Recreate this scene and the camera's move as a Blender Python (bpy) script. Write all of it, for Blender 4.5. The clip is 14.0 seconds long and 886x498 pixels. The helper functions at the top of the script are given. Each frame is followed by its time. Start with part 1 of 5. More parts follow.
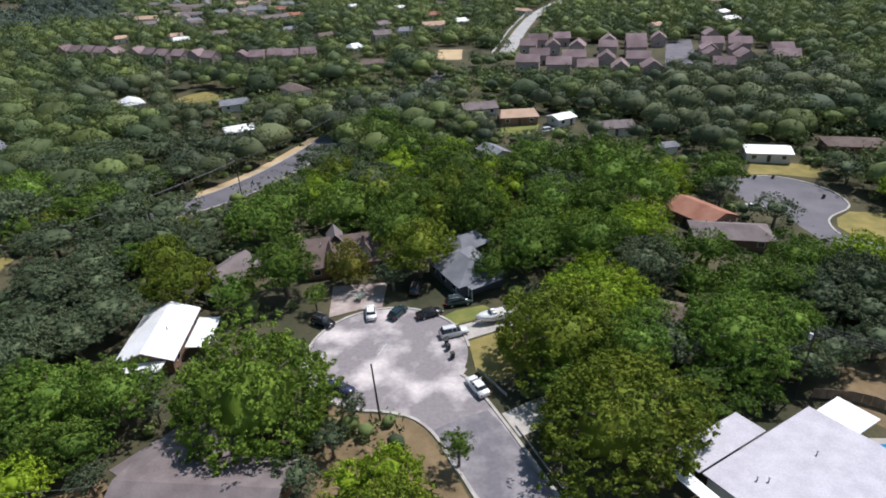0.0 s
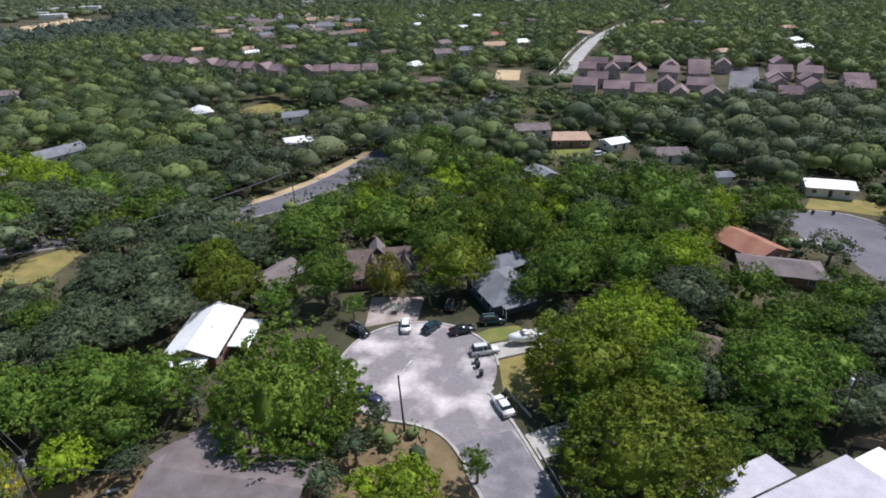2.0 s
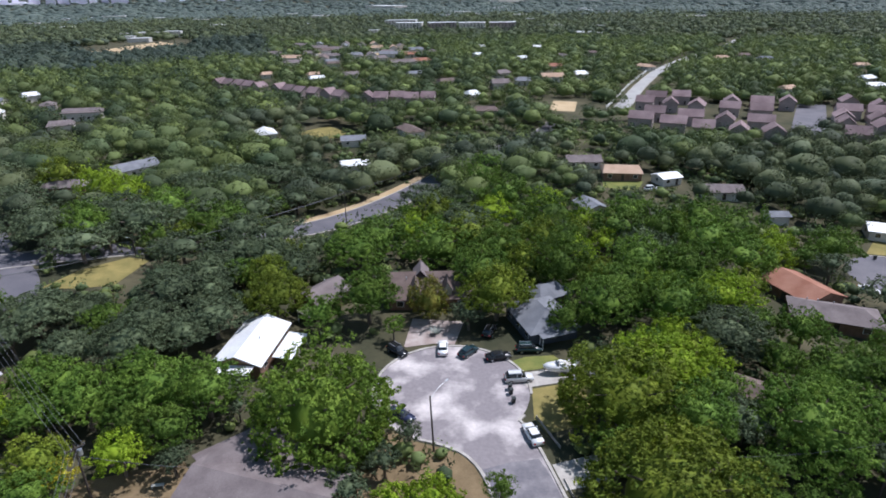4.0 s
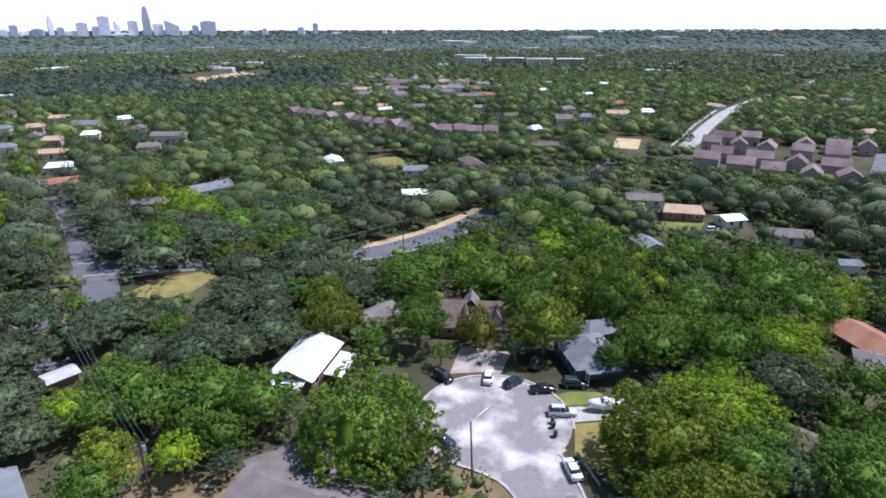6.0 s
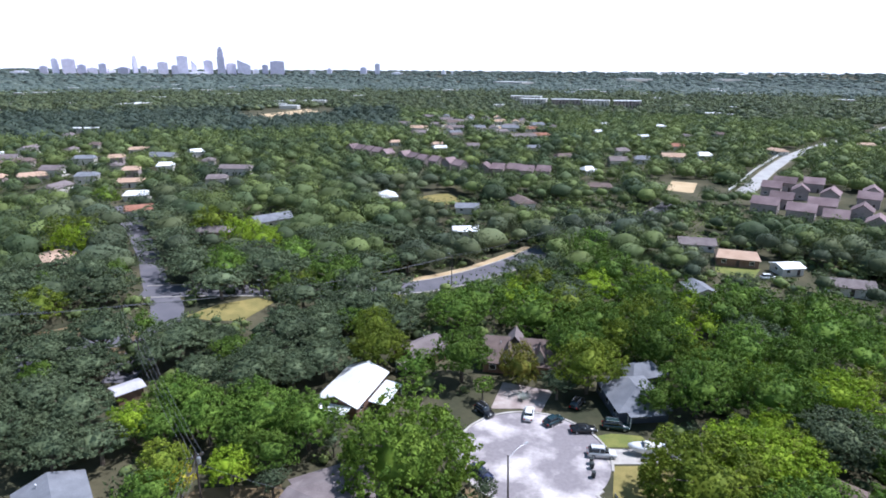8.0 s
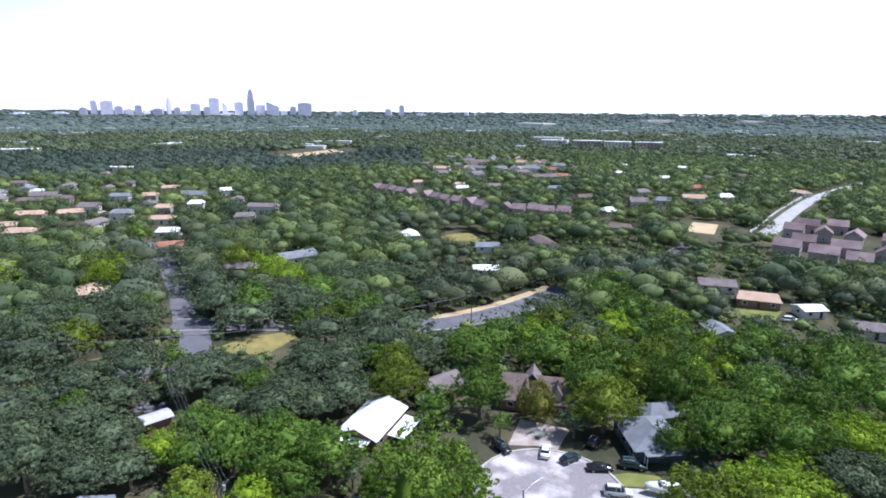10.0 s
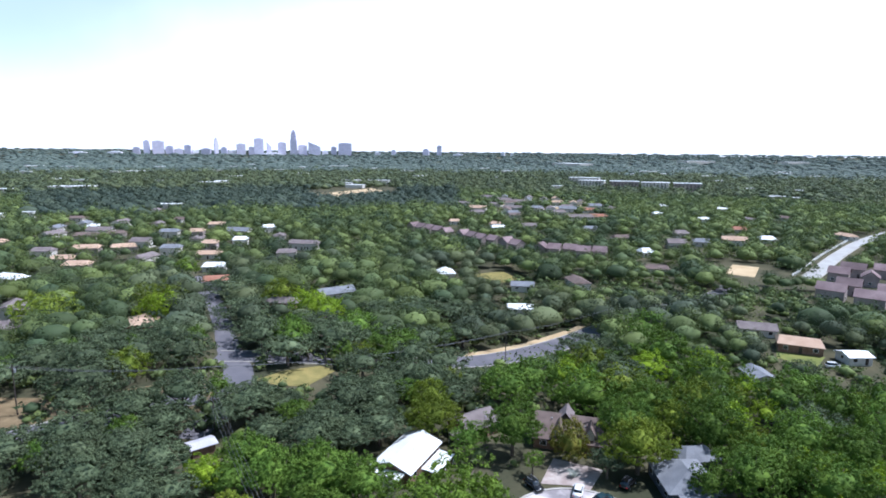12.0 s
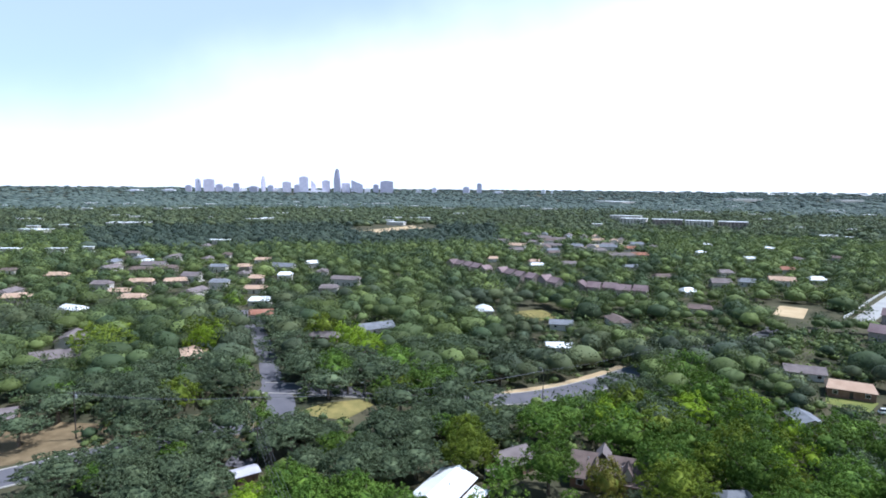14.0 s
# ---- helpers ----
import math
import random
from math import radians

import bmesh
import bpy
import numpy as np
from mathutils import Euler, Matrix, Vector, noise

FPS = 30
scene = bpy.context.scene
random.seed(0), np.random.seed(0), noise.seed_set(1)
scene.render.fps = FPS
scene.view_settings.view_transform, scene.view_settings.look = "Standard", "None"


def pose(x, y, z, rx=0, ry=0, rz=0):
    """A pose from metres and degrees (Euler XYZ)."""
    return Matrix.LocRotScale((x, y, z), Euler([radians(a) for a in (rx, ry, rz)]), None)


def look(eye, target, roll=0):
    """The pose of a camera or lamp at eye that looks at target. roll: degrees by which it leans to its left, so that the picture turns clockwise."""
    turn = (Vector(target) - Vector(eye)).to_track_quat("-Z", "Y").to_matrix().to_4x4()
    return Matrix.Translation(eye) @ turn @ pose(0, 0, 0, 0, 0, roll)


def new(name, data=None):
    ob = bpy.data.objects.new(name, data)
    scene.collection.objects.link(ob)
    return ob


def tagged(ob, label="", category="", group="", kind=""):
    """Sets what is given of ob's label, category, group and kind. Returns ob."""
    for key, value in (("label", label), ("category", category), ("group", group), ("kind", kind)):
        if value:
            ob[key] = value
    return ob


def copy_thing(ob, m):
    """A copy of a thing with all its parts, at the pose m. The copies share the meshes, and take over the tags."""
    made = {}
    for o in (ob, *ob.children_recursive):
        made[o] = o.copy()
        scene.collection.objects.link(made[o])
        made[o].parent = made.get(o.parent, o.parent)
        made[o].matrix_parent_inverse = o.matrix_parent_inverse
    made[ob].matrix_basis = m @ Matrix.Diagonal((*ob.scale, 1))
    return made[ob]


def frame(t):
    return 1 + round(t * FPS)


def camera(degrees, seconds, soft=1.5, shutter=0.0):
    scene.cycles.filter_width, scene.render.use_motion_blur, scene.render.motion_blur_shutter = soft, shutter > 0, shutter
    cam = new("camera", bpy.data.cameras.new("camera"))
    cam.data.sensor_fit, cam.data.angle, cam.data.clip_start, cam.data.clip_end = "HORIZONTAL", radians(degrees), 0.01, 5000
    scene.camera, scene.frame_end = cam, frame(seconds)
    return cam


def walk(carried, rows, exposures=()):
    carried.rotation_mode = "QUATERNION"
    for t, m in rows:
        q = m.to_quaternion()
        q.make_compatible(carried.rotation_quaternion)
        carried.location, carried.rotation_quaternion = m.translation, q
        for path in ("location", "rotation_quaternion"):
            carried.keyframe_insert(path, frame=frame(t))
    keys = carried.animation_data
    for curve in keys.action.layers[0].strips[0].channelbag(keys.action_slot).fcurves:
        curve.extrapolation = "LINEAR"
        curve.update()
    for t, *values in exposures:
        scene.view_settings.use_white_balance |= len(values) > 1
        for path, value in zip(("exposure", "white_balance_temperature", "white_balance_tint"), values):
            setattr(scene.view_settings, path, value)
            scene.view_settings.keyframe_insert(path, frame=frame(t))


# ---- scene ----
import functools

cam = camera(74.3, 14.0, soft=1.8)
PATH = [  # seconds, x, y, z, tilt, turn, roll
    (0.0, 0.06, 0.03, 58.49, 62.02, 0.02, -2.22), (1.0, 1.48, -0.69, 58.86, 62.79, 2.77, -1.85),
    (2.0, 2.69, -1.45, 59.48, 63.77, 5.66, -1.41), (3.0, 3.84, -2.48, 60.16, 65.02, 8.43, -1.11),
    (5.5, 6.28, -5.39, 61.23, 68.57, 15.64, -0.30), (6.0, 6.77, -6.02, 61.47, 69.41, 17.29, -0.14),
    (6.5, 7.22, -6.72, 61.71, 70.28, 18.85, 0.03), (7.0, 7.76, -7.57, 62.01, 71.17, 20.31, 0.12),
    (7.5, 8.28, -8.37, 62.37, 72.04, 21.59, 0.24), (8.0, 8.76, -9.21, 62.58, 72.98, 22.56, 0.33),
    (10.5, 11.04, -13.57, 63.76, 77.69, 25.43, 0.41), (11.0, 11.42, -14.57, 63.97, 78.63, 26.31, 0.47),
    (11.5, 11.87, -15.57, 64.18, 79.57, 27.27, 0.49), (12.0, 12.41, -16.56, 64.39, 80.49, 28.32, 0.52),
    (12.5, 12.99, -17.47, 64.65, 81.38, 29.57, 0.51), (13.0, 13.55, -18.28, 64.83, 82.27, 30.72, 0.53),
    (13.5, 14.14, -19.11, 64.95, 83.18, 31.59, 0.53), (14.0, 14.84, -19.94, 65.09, 84.08, 32.27, 0.50)]
walk(cam, [(t, pose(x, y, z, rx, 0, rz) @ pose(0, 0, 0, 0, 0, roll)) for t, x, y, z, rx, rz, roll in PATH],
     exposures=[(0.0, 0.04, 6050, 15), (3.0, 0.02, 5800, 17), (5.5, 0.24, 5600, 17), (10.5, 0.5, 5400, 16), (14.0, 0.36, 5350, 12)])

# ---- light: a high summer sun ahead and to the east, hazy sky with thin white cloud ----
SUN_AZ, SUN_EL = math.atan2(0.62, 0.78), radians(60)
sun_data = bpy.data.lights.new("sun", "SUN")
sun_data.energy, sun_data.angle, sun_data.color = 5.0, radians(0.53), (1.0, 0.95, 0.87)
sun = new("sun", sun_data)
sun.matrix_world = look((0, 0, 300), (-300 * math.cos(SUN_EL) * math.cos(SUN_AZ), -300 * math.cos(SUN_EL) * math.sin(SUN_AZ), 300 - 300 * math.sin(SUN_EL)))
world = bpy.data.worlds.new("sky")
scene.world = world
world.use_nodes = True
wn, wl = world.node_tree.nodes, world.node_tree.links
sky = wn.new("ShaderNodeTexSky")
sky.sky_type, sky.sun_disc = "NISHITA", False
sky.sun_elevation, sky.sun_rotation = SUN_EL, math.pi / 2 - SUN_AZ
sky.air_density, sky.dust_density, sky.ozone_density = 1.0, 0.4, 0.2
coord = wn.new("ShaderNodeTexCoord")
split = wn.new("ShaderNodeSeparateXYZ")
cloud = wn.new("ShaderNodeTexNoise")
cloud.inputs["Scale"].default_value, cloud.inputs["Detail"].default_value, cloud.inputs["Roughness"].default_value = 2.2, 5.0, 0.5


def sum_of(*terms):
    """A weighted sum of sockets in the sky's nodes."""
    last = None
    for socket, weight in terms:
        m = wn.new("ShaderNodeMath")
        m.operation = "MULTIPLY_ADD"
        m.inputs[1].default_value = weight
        wl.new(socket, m.inputs[0])
        if last is not None:
            wl.new(last, m.inputs[2])
        else:
            m.inputs[2].default_value = 0.0
        last = m.outputs["Value"]
    return last


# white haze near the horizon, reaching higher towards the sun, thinning to blue overhead
veil = wn.new("ShaderNodeMapRange")
veil.interpolation_type = "SMOOTHSTEP"
veil.inputs["From Min"].default_value, veil.inputs["From Max"].default_value = 0.25, 0.42
veil.inputs["To Min"].default_value, veil.inputs["To Max"].default_value = 1.0, 0.42
white = wn.new("ShaderNodeMix")
white.data_type = "RGBA"
white.inputs["B"].default_value = (13.4, 13.7, 14.0, 1)
wl.new(coord.outputs["Generated"], split.inputs["Vector"])
wl.new(coord.outputs["Generated"], cloud.inputs["Vector"])
wl.new(sum_of((split.outputs["Z"], 1.0), (split.outputs["X"], -0.20), (split.outputs["Y"], -0.16), (cloud.outputs["Fac"], 0.22)), veil.inputs["Value"])
zenith = wn.new("ShaderNodeMapRange")
zenith.inputs["From Min"].default_value, zenith.inputs["From Max"].default_value = 0.50, 0.75
zenith.inputs["To Min"].default_value, zenith.inputs["To Max"].default_value = 1.0, 0.0
thin = wn.new("ShaderNodeMath")
thin.operation = "MULTIPLY"
wl.new(veil.inputs["Value"].links[0].from_socket, zenith.inputs["Value"])
wl.new(veil.outputs["Result"], thin.inputs[0])
wl.new(zenith.outputs["Result"], thin.inputs[1])
wl.new(thin.outputs["Value"], white.inputs["Factor"])
tint = wn.new("ShaderNodeMix")
tint.data_type, tint.blend_type = "RGBA", "MULTIPLY"
tint.inputs["Factor"].default_value = 1.0
tint.inputs["B"].default_value = (1.0, 1.3, 1.2, 1)
wl.new(sky.outputs["Color"], tint.inputs["A"])
wl.new(tint.outputs["Result"], white.inputs["A"])
background = wn["Background"]
background.inputs["Strength"].default_value = 0.075
wl.new(white.outputs["Result"], background.inputs["Color"])


# ---- materials ----
def material(name, colours, rough=0.8, scale=0.5, fine=6.0, bump=0.2, spec=0.3, metal=0.0, per_object=0.0, per_island=0.0, cover=(0.35, 0.65)):
    """Two colours mixed by a coarse noise, broken up by a fine one, with a little relief."""
    m = bpy.data.materials.new(name)
    m.use_nodes = True
    n, l = m.node_tree.nodes, m.node_tree.links
    p = n["Principled BSDF"]
    p.inputs["Roughness"].default_value, p.inputs["Metallic"].default_value, p.inputs["Specular IOR Level"].default_value = rough, metal, spec
    where = n.new("ShaderNodeNewGeometry")
    coarse, grain = n.new("ShaderNodeTexNoise"), n.new("ShaderNodeTexNoise")
    coarse.inputs["Scale"].default_value, coarse.inputs["Detail"].default_value = scale, 6
    grain.inputs["Scale"].default_value, grain.inputs["Detail"].default_value = fine, 3
    ramp, mix, shade = n.new("ShaderNodeMapRange"), n.new("ShaderNodeMix"), n.new("ShaderNodeHueSaturation")
    ramp.inputs["From Min"].default_value, ramp.inputs["From Max"].default_value = cover
    mix.data_type = "RGBA"
    mix.inputs["A"].default_value, mix.inputs["B"].default_value = (*colours[0], 1), (*colours[1], 1)
    for tex in (coarse, grain):
        l.new(where.outputs["Position"], tex.inputs["Vector"])
    l.new(coarse.outputs["Fac"], ramp.inputs["Value"])
    l.new(ramp.outputs["Result"], mix.inputs["Factor"])
    l.new(mix.outputs["Result"], shade.inputs["Color"])
    value = n.new("ShaderNodeMapRange")
    value.inputs["To Min"].default_value, value.inputs["To Max"].default_value = 0.75, 1.25
    l.new(grain.outputs["Fac"], value.inputs["Value"])
    last = value.outputs["Result"]
    if per_object:
        info, mul = n.new("ShaderNodeObjectInfo"), n.new("ShaderNodeMath")
        spread = n.new("ShaderNodeMapRange")
        spread.inputs["To Min"].default_value, spread.inputs["To Max"].default_value = 1 - per_object, 1 + per_object
        mul.operation = "MULTIPLY"
        l.new(info.outputs["Random"], spread.inputs["Value"])
        l.new(spread.outputs["Result"], mul.inputs[0])
        l.new(last, mul.inputs[1])
        last = mul.outputs["Value"]
    if per_island:
        mul, spread = n.new("ShaderNodeMath"), n.new("ShaderNodeMapRange")
        spread.inputs["To Min"].default_value, spread.inputs["To Max"].default_value = 1 - per_island, 1 + per_island
        mul.operation = "MULTIPLY"
        l.new(where.outputs["Random Per Island"], spread.inputs["Value"])
        l.new(spread.outputs["Result"], mul.inputs[0])
        l.new(last, mul.inputs[1])
        last = mul.outputs["Value"]
    l.new(last, shade.inputs["Value"])
    l.new(shade.outputs["Color"], p.inputs["Base Color"])
    if bump:
        b = n.new("ShaderNodeBump")
        b.inputs["Strength"].default_value, b.inputs["Distance"].default_value = bump, 0.05
        l.new(grain.outputs["Fac"], b.inputs["Height"])
        l.new(b.outputs["Normal"], p.inputs["Normal"])
    return m


def foliage(name, dark, light, through_light=0.25, scale=0.25, varied=0.4, tones=None):
    """Leaves: diffuse and a little light that passes through; tones are the darkest and lightest tree of a wood."""
    m = material(name, (dark, light), 0.65, scale, 2.5, 0.0, 0.12, per_object=0.0 if tones else 0.22, per_island=varied)
    n, l = m.node_tree.nodes, m.node_tree.links
    p, out = n["Principled BSDF"], n["Material Output"]
    if tones:
        tone, ramp, mix = n.new("ShaderNodeAttribute"), n.new("ShaderNodeMix"), n.new("ShaderNodeMix")
        tone.attribute_name = "tone"
        ramp.data_type = mix.data_type = "RGBA"
        mix.inputs["Factor"].default_value = 0.7
        ramp.inputs["A"].default_value, ramp.inputs["B"].default_value = (*tones[0], 1), (*tones[1], 1)
        shade = p.inputs["Base Color"].links[0].from_node
        l.new(tone.outputs["Fac"], ramp.inputs["Factor"])
        l.new(shade.inputs["Color"].links[0].from_socket, mix.inputs["A"])
        l.new(ramp.outputs["Result"], mix.inputs["B"])
        l.new(mix.outputs["Result"], shade.inputs["Color"])
    colour = p.inputs["Base Color"].links[0].from_socket
    t, mix = n.new("ShaderNodeBsdfTranslucent"), n.new("ShaderNodeMixShader")
    mix.inputs["Fac"].default_value = through_light
    l.new(colour, t.inputs["Color"])
    l.new(p.outputs["BSDF"], mix.inputs[1])
    l.new(t.outputs["BSDF"], mix.inputs[2])
    l.new(mix.outputs["Shader"], out.inputs["Surface"])
    return m


LEAF = {
    "A": foliage("pecan_leaves", (0.098, 0.165, 0.022), (0.190, 0.275, 0.036)),
    "B": foliage("red_oak_leaves", (0.104, 0.150, 0.018), (0.205, 0.250, 0.028)),
    "C": foliage("live_oak_leaves", (0.070, 0.096, 0.052), (0.130, 0.162, 0.084), 0.2),
    "D": foliage("young_elm_leaves", (0.165, 0.255, 0.016), (0.290, 0.390, 0.028), 0.3),
    "E": foliage("hackberry_leaves", (0.076, 0.140, 0.022), (0.150, 0.230, 0.036)),
    "F": foliage("yellow_leaves", (0.36, 0.33, 0.022), (0.50, 0.45, 0.045), 0.3),
    "Y": foliage("yellowing_oak_leaves", (0.100, 0.125, 0.020), (0.245, 0.210, 0.042), scale=0.6)}
WOODS = foliage("mixed_woods_leaves", (0.072, 0.103, 0.044), (0.146, 0.182, 0.068), 0.25, 0.03, tones=((0.051, 0.079, 0.048), (0.190, 0.233, 0.064)))
OAK_WOODS = foliage("oak_woods_leaves", (0.066, 0.087, 0.048), (0.122, 0.147, 0.075), 0.2, 0.04, tones=((0.053, 0.073, 0.051), (0.144, 0.164, 0.072)))
DARK_WOODS = foliage("dark_oak_woods_leaves", (0.043, 0.062, 0.048), (0.071, 0.092, 0.065), 0.15, 0.03, 0.2, tones=((0.041, 0.060, 0.050), (0.076, 0.096, 0.062)))
# leaves of the far plain, with bluish distance haze painted into the colour
HAZE_WOODS = foliage("hazed_woods_leaves", (0.078, 0.104, 0.094), (0.136, 0.166, 0.140), 0.15, 0.012, 0.18, tones=((0.062, 0.088, 0.082), (0.150, 0.180, 0.146)))
BARK = material("bark", ((0.10, 0.075, 0.055), (0.17, 0.14, 0.11)), 0.9, 2.0, 12.0, 0.5)
EARTH = material("dry_ground", ((0.045, 0.048, 0.028), (0.105, 0.092, 0.055)), 0.95, 0.06, 1.2, 0.3, 0.1)
ASPHALT = material("bleached_asphalt", ((0.225, 0.200, 0.208), (0.58, 0.525, 0.51)), 0.8, 0.14, 1.6, 0.15, 0.3, cover=(0.47, 0.66))
STREET = material("worn_shaded_street_asphalt", ((0.155, 0.145, 0.16), (0.27, 0.25, 0.26)), 0.8, 0.3, 2.0, 0.15, 0.3, cover=(0.42, 0.70))
ROAD = material("road_asphalt", ((0.105, 0.10, 0.115), (0.15, 0.14, 0.155)), 0.8, 0.12, 3.0, 0.15, 0.3)
PALE_ROAD = material("pale_concrete_road", ((0.30, 0.29, 0.285), (0.38, 0.37, 0.355)), 0.8, 0.1, 2.0, 0.1)
CONCRETE = material("concrete", ((0.33, 0.30, 0.275), (0.46, 0.43, 0.39)), 0.85, 0.5, 5.0, 0.15)
# the brown tone takes in tree shade over the drive, painted into the colour
PAVERS = material("shade_browned_pavers", ((0.28, 0.22, 0.20), (0.42, 0.36, 0.33)), 0.9, 0.4, 5.0, 0.2)
DRY_LAWN = material("dry_lawn", ((0.15, 0.110, 0.062), (0.225, 0.165, 0.095)), 0.95, 0.3, 4.0, 0.3, 0.1)
YELLOW_LAWN = material("yellow_lawn", ((0.19, 0.165, 0.06), (0.27, 0.22, 0.08)), 0.95, 0.3, 4.0, 0.3, 0.1)
GREEN_LAWN = material("green_lawn", ((0.13, 0.155, 0.045), (0.20, 0.20, 0.06)), 0.95, 0.3, 4.0, 0.3, 0.1)
SAND = material("sandy_soil", ((0.42, 0.31, 0.18), (0.52, 0.40, 0.25)), 0.95, 0.1, 2.0, 0.2, 0.1)
WHITE_ROOF = material("white_metal_roof", ((0.72, 0.72, 0.73), (0.82, 0.82, 0.82)), 0.45, 0.4, 4.0, 0.05, 0.5)
WHITE_GRAVEL = material("white_flat_roof", ((0.42, 0.40, 0.44), (0.50, 0.48, 0.52)), 0.8, 0.5, 5.0, 0.1, 0.3)
TAUPE_ROOF = material("taupe_shingles", ((0.150, 0.123, 0.122), (0.205, 0.172, 0.168)), 0.9, 0.4, 5.0, 0.3, 0.2)
BROWN_ROOF = material("brown_shingles", ((0.125, 0.092, 0.082), (0.175, 0.13, 0.115)), 0.9, 0.4, 5.0, 0.3, 0.2)
GREY_ROOF = material("grey_shingles", ((0.155, 0.16, 0.178), (0.21, 0.215, 0.235)), 0.9, 0.4, 5.0, 0.3, 0.2)
RED_ROOF = material("red_brown_roof", ((0.26, 0.115, 0.075), (0.33, 0.165, 0.115)), 0.9, 0.3, 5.0, 0.3, 0.2)
TAN_ROOF = material("tan_roof", ((0.40, 0.27, 0.19), (0.47, 0.33, 0.24)), 0.9, 0.3, 5.0, 0.2, 0.2)
PURPLE_ROOF = material("dark_plum_shingles", ((0.165, 0.115, 0.118), (0.245, 0.180, 0.182)), 0.9, 0.15, 3.0, 0.2, 0.2, per_object=0.25)
BRICK = material("brown_brick_wall", ((0.17, 0.10, 0.07), (0.24, 0.15, 0.11)), 0.9, 0.8, 9.0, 0.3, 0.2)
SIDING = material("pale_siding", ((0.50, 0.47, 0.42), (0.60, 0.57, 0.52)), 0.8, 0.5, 6.0, 0.1)
DARK_SIDING = material("dark_blue_grey_siding", ((0.07, 0.08, 0.10), (0.10, 0.11, 0.13)), 0.8, 0.5, 6.0, 0.1)
STUCCO = material("mauve_stucco", ((0.27, 0.22, 0.21), (0.36, 0.30, 0.28)), 0.9, 0.3, 5.0, 0.1)
TRIM = material("white_paint", ((0.72, 0.72, 0.70), (0.80, 0.80, 0.78)), 0.5, 1.0, 9.0, 0.05)
DARK_WOOD = material("creosoted_wood", ((0.045, 0.035, 0.03), (0.08, 0.065, 0.055)), 0.85, 1.5, 12.0, 0.4)
FENCE_WOOD = material("weathered_fence_wood", ((0.20, 0.14, 0.10), (0.30, 0.23, 0.17)), 0.9, 0.6, 8.0, 0.3)
METAL = material("galvanised_metal", ((0.40, 0.41, 0.43), (0.52, 0.53, 0.55)), 0.45, 2.0, 12.0, 0.05, 0.5, 0.7)
WIRE = material("wire_black", ((0.10, 0.10, 0.11), (0.15, 0.15, 0.16)), 0.6, 2.0, 12.0, 0.0)
RUBBER = material("tyre_rubber", ((0.02, 0.02, 0.02), (0.035, 0.035, 0.035)), 0.85, 4.0, 20.0, 0.1)
BIN_PLASTIC = material("dark_bin_plastic", ((0.025, 0.03, 0.03), (0.05, 0.055, 0.055)), 0.5, 3.0, 15.0, 0.05)
WATER = material("pool_water", ((0.02, 0.20, 0.42), (0.03, 0.28, 0.52)), 0.08, 0.6, 3.0, 0.1, 0.5)
GLASS = material("dark_window_glass", ((0.015, 0.018, 0.022), (0.03, 0.034, 0.04)), 0.06, 1.0, 4.0, 0.0, 0.8)
# tower colours hold the pale lilac of distance haze, not their own cladding
TOWER_A = material("haze_lilac_tower", ((0.66, 0.62, 0.76), (0.72, 0.68, 0.80)), 0.7, 0.01, 0.06, 0.0, per_object=0.18)
TOWER_B = material("haze_pale_tower", ((0.78, 0.76, 0.84), (0.84, 0.81, 0.86)), 0.7, 0.01, 0.06, 0.0, per_object=0.15)


def paint(name, colour):
    return material(name, (colour, tuple(c * 1.15 + 0.003 for c in colour)), 0.25, 1.5, 20.0, 0.0, 0.6)


# ---- ground ----
def height(x, y):
    """The lie of the land: a dip round the through road, another to the east, and a far rise fitted to the camera's
    horizon.
    """
    d = math.hypot(x, y)
    z = -6.0 * math.exp(-((x + 62) / 62) ** 2 - ((y - 185) / 60) ** 2) - 5.0 * math.exp(-((x - 108) / 60) ** 2 - ((y - 150) / 65) ** 2)
    z += 3.0 * math.exp(-((x + 120) / 60) ** 2 - ((y - 85) / 55) ** 2)
    return z + (54.0 * ((min(d, 4880) - 2600) / 2280) ** 2.5 if d > 2600 else 0.0)


def smooth_shade(me):
    me.polygons.foreach_set("use_smooth", [True] * len(me.polygons))


def mesh(name, verts, faces, mat, parent=None, label=""):
    me = bpy.data.meshes.new(name)
    me.from_pydata([tuple(v) for v in verts], [], faces)
    me.materials.append(mat)
    ob = new(name, me)
    ob.parent = parent
    return tagged(ob, label) if label else ob


def part(name, bm, mat, parent=None, label=""):
    me = bpy.data.meshes.new(name)
    bm.normal_update()
    bm.to_mesh(me)
    bm.free()
    me.materials.append(mat)
    ob = new(name, me)
    ob.parent = parent
    return tagged(ob, label) if label else ob


def thing(name, label, category, m=None, group=""):
    ob = new(name)
    ob.empty_display_size = 0.3
    if m is not None:
        ob.matrix_basis = m
    return tagged(ob, label, category, group)


def steps(marks):
    out = []
    for a, b, step in marks:
        out += list(np.arange(a, b, step))
    return out


xs = steps([(-4900, -1000, 260), (-1000, -320, 60), (-320, 200, 5), (200, 1000, 60), (1000, 4901, 260)])
ys = steps([(-400, -60, 60), (-60, 300, 5), (300, 1000, 50), (1000, 4901, 230)])
gv = [(x, y, height(x, y)) for y in ys for x in xs]
nx = len(xs)
gf = [(j * nx + i, j * nx + i + 1, (j + 1) * nx + i + 1, (j + 1) * nx + i) for j in range(len(ys) - 1) for i in range(nx - 1)]
ground = tagged(mesh("ground", gv, gf, EARTH), "dry brown earth and thin grass under trees", "ground", kind="structure")
smooth_shade(ground.data)


